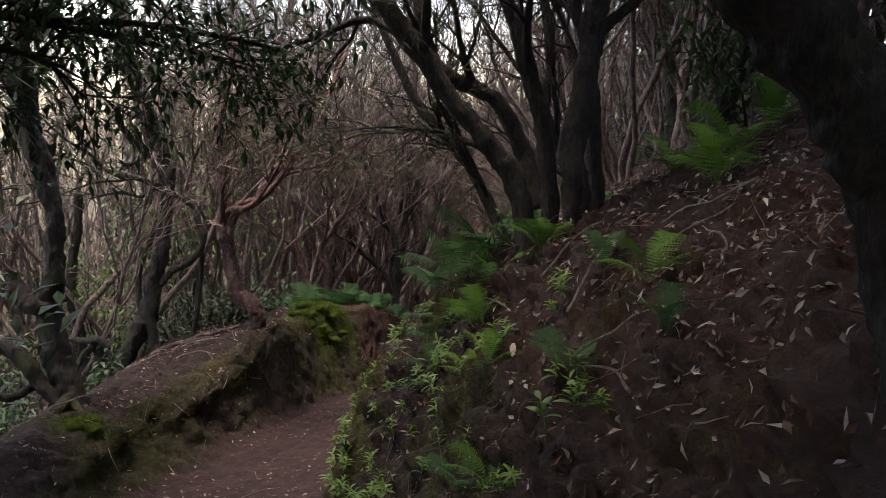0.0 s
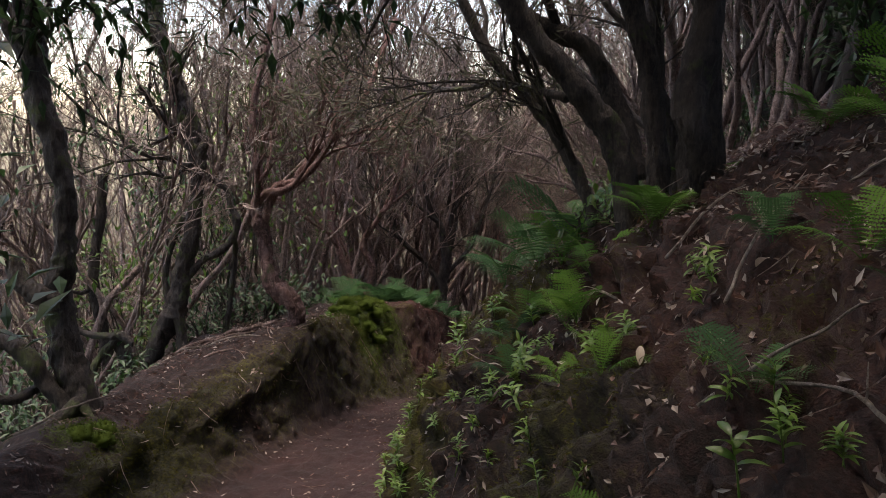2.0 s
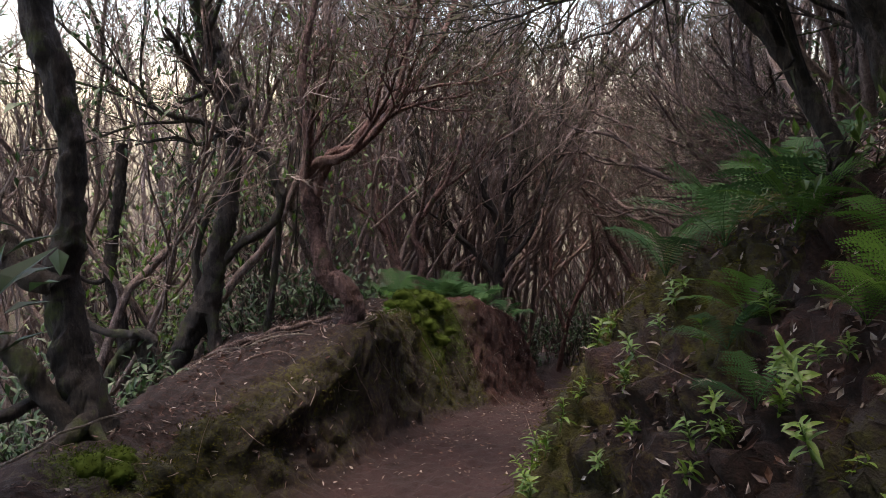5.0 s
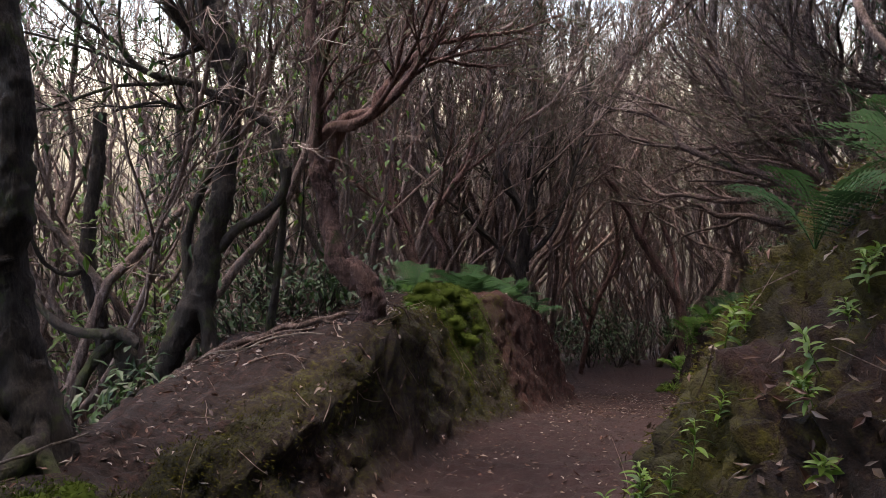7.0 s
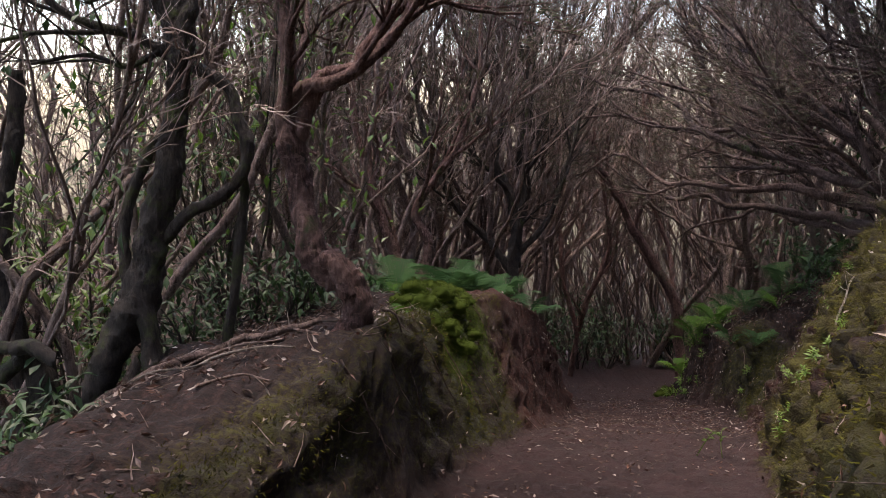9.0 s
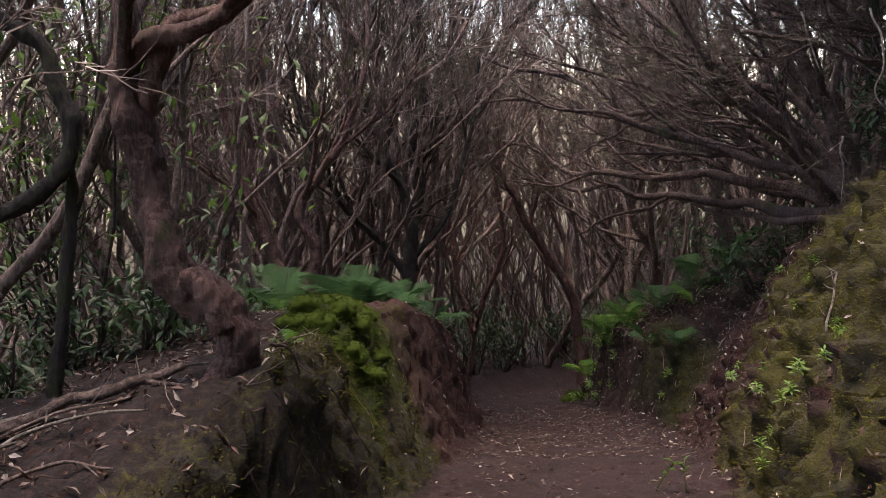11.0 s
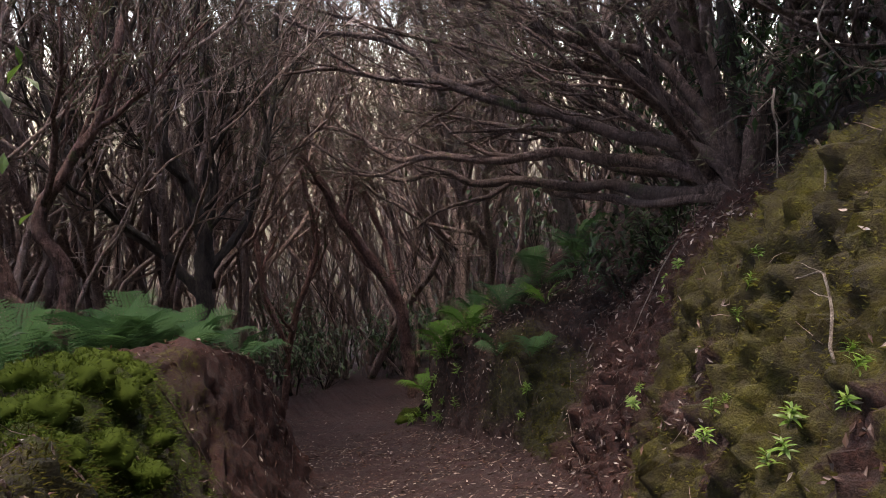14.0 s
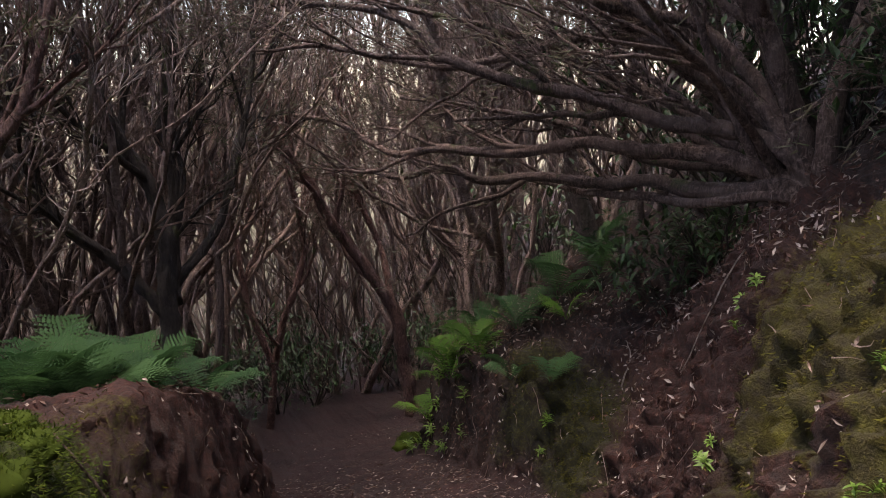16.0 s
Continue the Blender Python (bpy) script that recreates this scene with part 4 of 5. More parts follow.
def build_thicket():
    """The dense thin heather stems that close the wood behind the path and below the ledge."""
    rng = random.Random(202)
    g, made = Geo(), 0
    while made < 2300:
        r = rng.random()
        if r < 0.68:
            x, y = rng.uniform(-8, 8), 16.5 + 13 * rng.random() ** 1.3
        else:
            x, y = rng.uniform(-11, -4.6), rng.uniform(7.5, 18)
        if (-0.9 < x < 3.0 and y < 20) or (x > -4.6 and y < 18 and rng.random() < 0.5):
            continue
        made += 1
        h, r0 = rng.uniform(1.6, 4.6) * (1.0 if x > -4.6 else 0.7), rng.uniform(0.007, 0.02)
        foot = spot(x, y, -0.05)
        line = wander(rng, foot, Vector((rng.gauss(-0.1, 0.2), rng.gauss(0, 0.2), 1)), h, 9, 0.17, 0.05)
        rr = taper(10, r0, r0 * 0.35)
        g.tube(line, rr, 4)
        for _ in range(3):
            i = rng.randrange(3, 9)
            tw = wander(rng, line[i], spread(rng, 0.5) + Vector((0, 0, 1)), h * rng.uniform(0.15, 0.35), 4, 0.25, 0.05)
            g.tube(tw, taper(5, rr[i] * 0.7, rr[i] * 0.3), 3)
    stuff("heather_thicket", g, BRUSHWOOD, "dense thicket of thin grey-brown heather stems closing the wood", "thicket")


build_near_trees()
build_path_end_trees()
build_sweeping_tree()
build_wood()
build_thicket()


# ---- laurels over and beside the path, most of them added unseen to shade it ----
def shading_laurel(seed, height, lean, leaf_count, size):
    rng = random.Random(seed)
    thing = empty("laurel_tree", Vector((0, 0, 0)), "dark laurel added mostly out of view, its dense leafy crown shading the path", "tree", "canopy laurels")
    g, tips = Geo(), []
    plan = [(8, height * 0.38, 0.8, 0.14, 0.05), (6, height * 0.17, 0.7, 0.2, 0.02)]
    for k in range(2):
        line = wander(rng, Vector((0.1 * k, 0, -0.3)), Vector((lean * (1 - 2 * k), lean * 0.5, 1)), height, 18, 0.1, 0.05)
        rr = taper(len(line), 0.09, 0.03, rng, 0.08)
        g.tube(line, rr, 8, 0.2)
        fork(g, rng, line, rr, 0, 1, tips, plan, 0.45)
    part("trunk", g, BARK_DARK, thing)
    c = Geo()
    leaves(c, rng, tips, leaf_count, size, 0.28)
    part("crown", c, LAUREL, thing, smooth=False)
    return thing


def build_shading_canopy():
    rng = random.Random(41)
    kinds = [shading_laurel(61, 6.2, 0.25, 22, 0.24), shading_laurel(62, 5.4, 0.4, 22, 0.23), shading_laurel(63, 7.0, 0.2, 22, 0.25)]
    # added laurels, mostly out of view, keep sky light off path and banks
    places = [(1.9, 2.6, 0), (2.0, 0.6, 1), (-2.9, -0.8, 2), (2.7, 5.6, 1), (3.3, 8.2, 2), (1.6, -1.6, 2), (-2.6, -3.0, 1), (3.6, 3.2, 2), (-0.6, -3.2, 0), (2.9, 1.4, 1), (1.9, 5.9, 2), (3.0, 7.0, 0), (2.5, 8.0, 1), (3.6, 12.2, 0), (3.4, 10.4, 1),
              (-3.3, 1.6, 1), (4.9, 5.0, 0), (0.6, -5.0, 1), (4.4, 7.0, 1), (3.2, -0.6, 0), (5.0, 10.2, 1), (5.4, 12.4, 0), (-3.7, 4.3, 1), (-2.7, 2.5, 0), (-3.6, 3.6, 2), (-4.2, -2.0, 0), (-4.5, 0.6, 1), (-5.0, 2.8, 0), (-2.4, 0.9, 1), (-1.6, -1.4, 2), (0.9, -0.9, 1), (-5.4, -0.8, 2), (0.8, -2.8, 0), (-3.4, -5.0, 1), (2.4, -4.4, 1)]
    for i, (x, y, k) in enumerate(places):
        s = rng.uniform(0.85, 1.1)
        m = Matrix.Translation(spot(x, y)) @ pose(0, 0, 0, rng.uniform(-6, 6), rng.uniform(-8, 4), rng.uniform(0, 360)) @ Matrix.Scale(s, 4)
        if i < len(kinds):
            ob = kinds[i]
            ob.matrix_basis = m
        else:
            ob = copy_thing(kinds[k], m)
            ob.scale = (s, s, s)


def build_overhang():
    """A laurel beside the path whose leafy bough hangs over it."""
    stem_tree("laurel_tree", (-2.0, 2.25, 0.2), "laurel leaning over the path with a bough of dark glossy leaves", [
        ("trunk", sink([(-2.0, 2.25, 0.2), (-2.0, 2.25, 1.0), (-1.93, 2.3, 1.6), (-1.8, 2.4, 2.2), (-1.65, 2.45, 2.9), (-1.5, 2.5, 4.2)]), 0.07, 0.04, 0.6),
        ("bough", [(-1.82, 2.35, 2.05), (-1.5, 2.45, 2.2), (-1.25, 2.5, 2.19), (-0.97, 2.55, 2.2), (-0.7, 2.6, 2.17), (-0.52, 2.6, 2.13)], 0.02, 0.006, 0.1),
        ("bough", [(-1.85, 2.3, 1.92), (-1.6, 2.4, 2.06), (-1.32, 2.4, 2.08), (-1.1, 2.4, 2.03)], 0.018, 0.006, 0.1),
        ("bough", [(-1.25, 2.5, 2.19), (-0.97, 2.55, 2.15), (-0.76, 2.6, 2.11), (-0.6, 2.6, 2.06)], 0.012, 0.005, 0.1),
        ("bough", [(-1.9, 2.3, 2.05), (-1.5, 2.4, 2.12), (-1.2, 2.45, 2.06), (-1.08, 2.5, 1.96)], 0.014, 0.005, 0.1),
        ("bough", [(-1.8, 2.4, 2.2), (-1.4, 2.4, 2.3), (-1.04, 2.4, 2.28), (-0.76, 2.4, 2.3), (-0.4, 2.5, 2.33)], 0.018, 0.006, 0.1)],
        BARK_DARK, 29, plan=[(7, 0.35, 0.8, 0.15, -0.02), (4, 0.18, 0.8, 0.2, -0.04)], top=1, foliage=LAUREL, leaf="leaf", crown_size=0.05, count=19)


build_shading_canopy()
build_overhang()


# ---- undergrowth ----
def upright(x, y, turn, tilt=0.0, s=1.0):
    return Matrix.Translation(spot(x, y)) @ pose(0, 0, 0, tilt, 0, turn) @ Matrix.Scale(s, 4)


def frond_mesh(material, seed, pairs=17):
    """A fern frond one metre long: an arching midrib with toothed leaflets."""
    rng = random.Random(seed)
    g = Geo()
    spine = [Vector((0, u, 0.7 * u - 0.6 * u * u)) for u in np.linspace(0, 1, 12)]
    g.tube(spine, taper(12, 0.007, 0.002), 4)
    for k in range(pairs):
        u = 0.16 + 0.82 * k / pairs
        root = Vector((0, u, 0.7 * u - 0.6 * u * u))
        ln = 0.27 * math.sin(math.pi * (0.12 + 0.88 * (1 - u)) ** 0.8) * rng.uniform(0.85, 1.1) + 0.015
        for sgn in (-1, 1):
            way = Vector((sgn * 0.93, 0.36, rng.uniform(-0.12, 0.08))).normalized()
            across = Vector((-way.y * sgn, way.x * sgn, 0)).normalized()
            n = 6
            for i in range(n):
                q = (i + 0.5) / n
                c = root + way * ln * q - Vector((0, 0, 0.25 * ln * q * q))
                w = (0.027 * (0.4 + ln / 0.3)) * (1 - q) ** 0.6 + 0.003
                step = way * ln / n
                j = len(g.v)
                g.v += [c - step * 0.5, c + step * 0.5, c + across * w + step * 0.45, c - across * w + step * 0.45]
                g.f += [(j, j + 1, j + 2), (j, j + 3, j + 1)]
    return g.mesh("frond", material, False)


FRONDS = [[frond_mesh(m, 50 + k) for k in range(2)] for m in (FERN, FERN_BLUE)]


def fern(x, y, size, tone, seed, count=7, lean=0.0):
    rng = random.Random(seed)
    thing = empty("fern", spot(x, y, 0.0), ("bright green fern fanning out on the bank", "fern with drooping fronds, shade put into its bluish green")[tone], "fern", "ferns")
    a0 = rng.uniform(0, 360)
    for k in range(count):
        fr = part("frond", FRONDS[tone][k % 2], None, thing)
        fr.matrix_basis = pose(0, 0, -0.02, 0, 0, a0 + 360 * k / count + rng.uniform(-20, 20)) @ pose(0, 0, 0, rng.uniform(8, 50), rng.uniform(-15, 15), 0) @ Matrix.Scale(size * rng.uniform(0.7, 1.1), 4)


def leaf_mesh(material, name="leaf", wide=0.26):
    """A lance-shaped leaf one metre long, folded and drooping."""
    g = Geo()
    n = 5
    for i in range(n + 1):
        u = i / n
        w = wide * 0.5 * math.sin(math.pi * min(1, u * 0.92 + 0.06)) ** 0.8
        z = 0.25 * u - 0.45 * u * u
        g.v += [Vector((-w, u, z + 0.25 * w)), Vector((0, u, z)), Vector((w, u, z + 0.25 * w))]
    for i in range(n):
        j = 3 * i
        g.f += [(j, j + 1, j + 4, j + 3), (j + 1, j + 2, j + 5, j + 4)]
    return g.mesh(name, material)


def stem_mesh(material):
    g = Geo()
    g.tube([Vector((0.05 * math.sin(3 * u), 0.04 * u, u)) for u in np.linspace(0, 1, 6)], taper(6, 0.02, 0.012), 5)
    return g.mesh("stem", material)


NARROW, BROAD, PALE = leaf_mesh(HERB), leaf_mesh(LAUREL_BRIGHT, "leaf", 0.4), leaf_mesh(PALE_LEAF, "leaf", 0.42)
STALK = stem_mesh(HERB)


def herb(x, y, height, seed, broad=False, lift=0.0):
    """A leafy sprig: a stalk with whorls of narrow leaves."""
    rng = random.Random(seed)
    label = "broad-leaved dark green plant on the bank" if broad else "fresh yellow-green leafy sprig growing from the mossy bank"
    thing = empty("plant", spot(x, y, lift), label, "plant", "sprigs on the bank")
    st = part("stem", STALK, None, thing)
    lean = pose(0, 0, 0, rng.uniform(-25, 25), rng.uniform(-30, 10), rng.uniform(0, 360))
    st.matrix_basis = lean @ Matrix.Scale(height, 4)
    n = 7 if broad else 17
    for k in range(n):
        u = 0.25 + 0.75 * (k / (n - 1)) if not broad else 0.6 + 0.4 * k / (n - 1)
        at = Vector((0.05 * math.sin(3 * u), 0.04 * u, u))
        lf = part("leaf", BROAD if broad else NARROW, None, st)
        size = (0.062 if broad else 0.066) * rng.uniform(0.7, 1.2) * (1.2 - 0.4 * u) * (height / 0.16) ** 0.5
        lf.matrix_basis = Matrix.Translation(at) @ pose(0, 0, 0, 0, 0, k * 137.5 + rng.uniform(-20, 20)) @ pose(0, 0, 0, rng.uniform(-5, 45), rng.uniform(-20, 20), 0) @ Matrix.Scale(size / height, 4)


def moss_cushion(x, y, r, seed):
    """A rounded cushion of moss: a lumpy dome bristling with short leaves."""
    rng = random.Random(seed)
    g = Geo()
    rings, sides = 8, 18
    def skin(a, b):
        d = Vector((math.cos(b) * math.cos(a), math.sin(b) * math.cos(a), 0.62 * math.sin(a)))
        return d * r * (1 + 0.4 * noise.noise(d * 2.6 + Vector((seed, 0, 0))) + 0.3 * noise.noise(d * 7 + Vector((0, seed, 0))))
    for i in range(rings):
        for k in range(sides):
            g.v.append(skin(-0.5 + 2.0 * i / (rings - 1), 6.2832 * k / sides))
    for i in range(rings - 1):
        for k in range(sides):
            q = (k + 1) % sides
            g.f.append((i * sides + k, i * sides + q, (i + 1) * sides + q, (i + 1) * sides + k))
    g.f.append(tuple((rings - 1) * sides + k for k in range(sides)))
    for _ in range(int(60000 * r * r)):
        p = skin(rng.uniform(-0.3, 1.5), rng.uniform(0, 6.2832))
        w = (p.normalized() + spread(rng, 0.5) + Vector((0, 0, -0.1))).normalized()
        g.blade(p * 0.98, w, rng.uniform(0.008, 0.022), rng.uniform(0.003, 0.006))
    ob = part("moss_cushion", g, MOSS_LUSH)
    ob.matrix_basis = Matrix.Translation(spot(x, y, 0.01))
    tagged(ob, "rounded cushion of bright green moss on the bank's crown", "moss", "moss cushions")


def shrub(x, y, height, width, seed, foliage, label, count=8, size=0.09):
    rng = random.Random(seed)
    thing = empty("shrub", spot(x, y), label, "shrub")
    g, tips = Geo(), []
    for k in range(6):
        a = rng.uniform(0, 6.283)
        line = wander(rng, Vector((0, 0, -0.1)), Vector((math.cos(a) * width / height, math.sin(a) * width / height, 1)), height, 7, 0.15, 0.05)
        rr = taper(len(line), 0.012, 0.005)
        g.tube(line, rr, 5)
        fork(g, rng, line, rr, 0, 0, tips, [(6, 0.4 * height, 0.8, 0.2, 0.02)], 0.2)
    part("stem", g, BARK_DARK, thing)
    c = Geo()
    leaves(c, rng, tips, count, size, 0.09 * max(1, height))
    part("foliage", c, foliage, thing, smooth=False)


def build_undergrowth():
    ferns = [(0.16, 2.9, 0.20, 0, 6), (0.3, 5.25, 0.47, 1, 8), (0.12, 5.55, 0.43, 1, 8), (-0.05, 5.85, 0.39, 1, 7), (0.2, 5.0, 0.39, 0, 7), (0.19, 4.25, 0.23, 0, 6), (0.2, 3.62, 0.20, 0, 5),
             (1.25, 3.8, 0.34, 0, 8), (1.45, 4.1, 0.35, 0, 8), (1.7, 4.25, 0.35, 0, 7), (1.25, 4.5, 0.31, 0, 7), (0.5, 4.35, 0.27, 0, 6), (0.28, 4.5, 0.28, 0, 6), (0.1, 3.9, 0.20, 0, 5), (0.02, 4.9, 0.27, 0, 6),
             (0.55, 6.6, 0.28, 1, 8), (0.8, 6.85, 0.36, 1, 8), (0.72, 6.5, 0.24, 0, 7), (0.9, 5.4, 0.39, 0, 6), (0.7, 2.6, 0.20, 1, 5), (0.45, 2.9, 0.23, 1, 5),
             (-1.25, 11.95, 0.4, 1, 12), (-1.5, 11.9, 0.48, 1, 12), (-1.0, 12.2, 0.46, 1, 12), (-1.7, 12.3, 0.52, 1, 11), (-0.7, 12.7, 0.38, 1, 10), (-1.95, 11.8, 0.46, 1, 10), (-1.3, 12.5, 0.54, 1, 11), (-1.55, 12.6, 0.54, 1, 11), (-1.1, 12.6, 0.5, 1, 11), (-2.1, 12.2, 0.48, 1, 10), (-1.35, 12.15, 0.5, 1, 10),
             (-1.7, 9.7, 0.1, 0, 6), (-1.72, 9.1, 0.11, 0, 6), (-1.85, 10.2, 0.11, 0, 6),
             (2.6, 13.7, 0.55, 1, 8), (2.3, 13.9, 0.50, 1, 8), (1.95, 14.0, 0.50, 1, 8), (1.68, 14.3, 0.45, 0, 9), (1.55, 14.65, 0.45, 0, 9), (1.7, 15.0, 0.4, 0, 9), (1.9, 14.7, 0.4, 1, 8), (1.5, 15.3, 0.35, 0, 8), (1.72, 13.02, 0.30, 1, 7), (1.6, 13.45, 0.30, 1, 6), (2.1, 13.4, 0.30, 0, 5), (2.9, 14.2, 0.50, 1, 7)]
    for i, (x, y, size, tone, n) in enumerate(ferns):
        fern(x, y, size, tone, 300 + i, n)
    sprigs = [(-0.62, 4.9, 0.2), (-0.5, 4.5, 0.2), (-0.6, 5.1, 0.2), (-0.4, 4.25, 0.18), (-0.55, 4.7, 0.2), (-0.66, 5.3, 0.2), (-0.35, 5.77, 0.2), (-0.3, 5.6, 0.18), (-0.12, 5.3, 0.15), (-0.4, 5.95, 0.2), (-0.53, 5.41, 0.18), (-0.5, 5.55, 0.16), (-0.6, 5.75, 0.2), (-0.72, 5.9, 0.16), (-0.7, 5.5, 0.18), (-0.65, 5.3, 0.16),
              (-0.17, 4.64, 0.16), (-0.24, 4.75, 0.16), (0.0, 4.34, 0.14), (-0.07, 3.97, 0.13), (-0.26, 5.23, 0.16), (-0.34, 5.17, 0.14), (-0.62, 6.0, 0.2), (-0.45, 6.15, 0.2), (-0.76, 5.7, 0.16), (-0.45, 5.3, 0.14),
              (0.52, 3.5, 0.14), (1.06, 9.5, 0.1), (0.67, 8.6, 0.09), (1.12, 10.5, 0.1), (1.5, 10.65, 0.12), (0.64, 8.85, 0.12), (0.72, 9.4, 0.1), (0.5, 8.9, 0.12), (1.6, 12.9, 0.14), (1.65, 14.0, 0.16), (1.5, 14.2, 0.2), (1.4, 14.6, 0.18), (1.45, 15.1, 0.26), (1.6, 14.8, 0.24), (1.75, 15.2, 0.22), (1.4, 15.4, 0.24), (1.55, 15.0, 0.28), (1.9, 15.0, 0.22), (2.1, 14.6, 0.2)]
    for i, (x, y, h) in enumerate(sprigs):
        if y < 6.3 and i % 2 and i > 6:
            continue
        herb(x, y, h * 0.75, 400 + i)
        herb(x + 0.06 * math.sin(i * 2.4), y + 0.07 * math.cos(i * 2.4), h * 0.6, 1400 + i)
        herb(x - 0.07 * math.sin(i * 1.7), y + 0.05 * math.cos(i * 1.1), h * 0.5, 1500 + i)
    rng = random.Random(77)
    for i in range(44):
        y = rng.uniform(2.4, 5.2)
        f, b = float(along(RIGHT_FOOT, y, 1)), float(along(BENCH, y, 1))
        herb(f + (b - f) * rng.uniform(0.4, 1.5), y, rng.uniform(0.05, 0.12), 500 + i)
    for i, (x, y, h) in enumerate([(0.0, 3.44, 0.16), (0.06, 3.3, 0.14), (0.33, 2.61, 0.15), (0.45, 2.75, 0.12), (0.17, 9.45, 0.2), (0.3, 9.35, 0.16), (-0.6, 5.2, 0.14), (-0.3, 4.5, 0.12), (0.38, 3.1, 0.12)]):
        herb(x, y, h, 560 + i, True)
    for i in range(8):
        y = rng.uniform(2.4, 4.9)
        f, b = float(along(RIGHT_FOOT, y, 1)), float(along(BROW, y, 1))
        fern(f + (b - f) * rng.uniform(0.3, 1.1), y, rng.uniform(0.14, 0.26), i % 2, 900 + i, 5)
    dark = "low laurel shrub with dark glossy leaves behind the ledge"
    for i, (x, y, h, w) in enumerate([(-2.85, 9.8, 0.6, 0.4), (-2.5, 9.6, 0.5, 0.4), (-3.05, 9.2, 0.55, 0.4), (-3.4, 9.6, 0.6, 0.4), (-2.4, 10.3, 0.5, 0.4), (-3.2, 7.6, 0.4, 0.4), (-3.5, 6.8, 0.4, 0.4), (-3.3, 10.2, 0.6, 0.5), (-3.9, 6.0, 0.6, 0.5), (-4.0, 7.6, 0.8, 0.5)]):
        shrub(x, y, h, w, 600 + i, LAUREL, dark)
    shrub(2.35, 12.5, 0.6, 0.45, 640, LAUREL, "dense dark green shrub under the arching limbs", 10)
    shrub(2.6, 12.2, 0.6, 0.4, 641, LAUREL, "dense dark green shrub under the arching limbs", 10)
    shrub(1.2, 19.5, 1.1, 0.5, 642, LAUREL, "upright grey-green bush closing the end of the path", 12)
    for i, (x, y, h) in enumerate([(0.6, 20.3, 1.4), (2.6, 20.0, 1.1), (-0.4, 19.6, 1.0), (2.9, 18.2, 1.0), (-1.2, 18.6, 1.0)]):
        shrub(x, y, h, 0.6, 660 + i, LAUREL, "upright grey-green bush closing the end of the path", 14, 0.11)
    # unseen thickets added on both sides to hold side light off the bank
    for i, (x, y, h) in enumerate([(-2.6, 1.0, 2.4), (-2.9, 2.3, 2.5), (-3.2, 3.4, 2.5), (-3.5, 4.6, 2.4), (-2.2, -0.3, 2.3), (1.7, 0.2, 2.2), (2.0, 1.6, 2.2)]):
        shrub(x, y, h, 1.0, 690 + i, LAUREL, "unseen dark laurel thicket added beside the path to block side light", 22, 0.17)
    # shrubs added as dark mass where the upper slope lies in shade
    for i, (x, y, h) in enumerate([(3.3, 11.7, 2.3), (3.9, 11.5, 2.4), (3.1, 12.7, 1.8), (4.4, 10.6, 2.4), (3.8, 9.6, 2.0), (4.2, 13.4, 1.7), (3.9, 12.4, 1.5), (4.6, 12.8, 1.8), (3.4, 13.3, 1.2), (3.0, 9.6, 1.0), (2.6, 10.3, 0.8), (3.3, 8.6, 1.0), (2.4, 6.0, 1.0), (2.0, 5.3, 0.8)]):
        shrub(x, y, h, 0.6, 680 + i, LAUREL, "dark leafy shrub added to darken the upper slope and close sky gaps", 13, 0.1)
    shrub(-3.05, 10.5, 2.9, 0.3, 643, LAUREL_BRIGHT, "slender laurel sapling with bright young leaves", 26, 0.1)
    shrub(-3.25, 10.8, 2.5, 0.3, 646, LAUREL, "slender laurel sapling with dark leaves among the stems", 20, 0.1)
    shrub(-3.85, 9.5, 1.5, 0.35, 644, LAUREL_BRIGHT, "laurel sapling beside the snapped trunk", 20, 0.1)
    shrub(0.35, 5.1, 0.35, 0.25, 645, LAUREL_BRIGHT, "small laurel shoots at the foot of the leaning trunks", 5, 0.07)
    rng = random.Random(88)
    for i in range(46):
        x, y = rng.uniform(-9, 5), rng.uniform(15, 25)
        if -0.2 < x < 2.6 and y < 19:
            continue
        shrub(x, y, rng.uniform(0.5, 1.3), 0.5, 700 + i, LAUREL, "dim undergrowth shrub among the heather stems", 5, 0.12)


build_undergrowth()
for k, (x, y, r) in enumerate([(-1.5, 10.45, 0.1), (-1.62, 10.3, 0.09), (-1.4, 10.25, 0.1), (-1.52, 10.1, 0.12), (-1.35, 10.5, 0.09), (-1.68, 10.05, 0.1), (-1.45, 9.85, 0.11), (-1.6, 9.75, 0.1), (-1.34, 10.0, 0.1), (-1.28, 10.3, 0.08), (-1.72, 10.45, 0.09), (-1.75, 9.75, 0.08), (-1.42, 10.7, 0.09), (-1.56, 9.5, 0.09), (-2.45, 5.75, 0.08), (-2.55, 5.68, 0.09), (-2.5, 5.9, 0.07), (1.5, 15.9, 0.14), (1.36, 15.7, 0.1)]):
    moss_cushion(x, y, r, 800 + k)


# ---- litter, moss, dead wood ----
def normals_of(name):
    me = bpy.data.objects[name].data
    n = np.empty(len(me.vertices) * 3)
    me.vertices.foreach_get("normal", n)
    return n.reshape(-1, 3)


def scatter(weight, count, seed):
    r = np.random.RandomState(seed)
    p = weight / weight.sum()
    return r.choice(len(p), count, p=p)


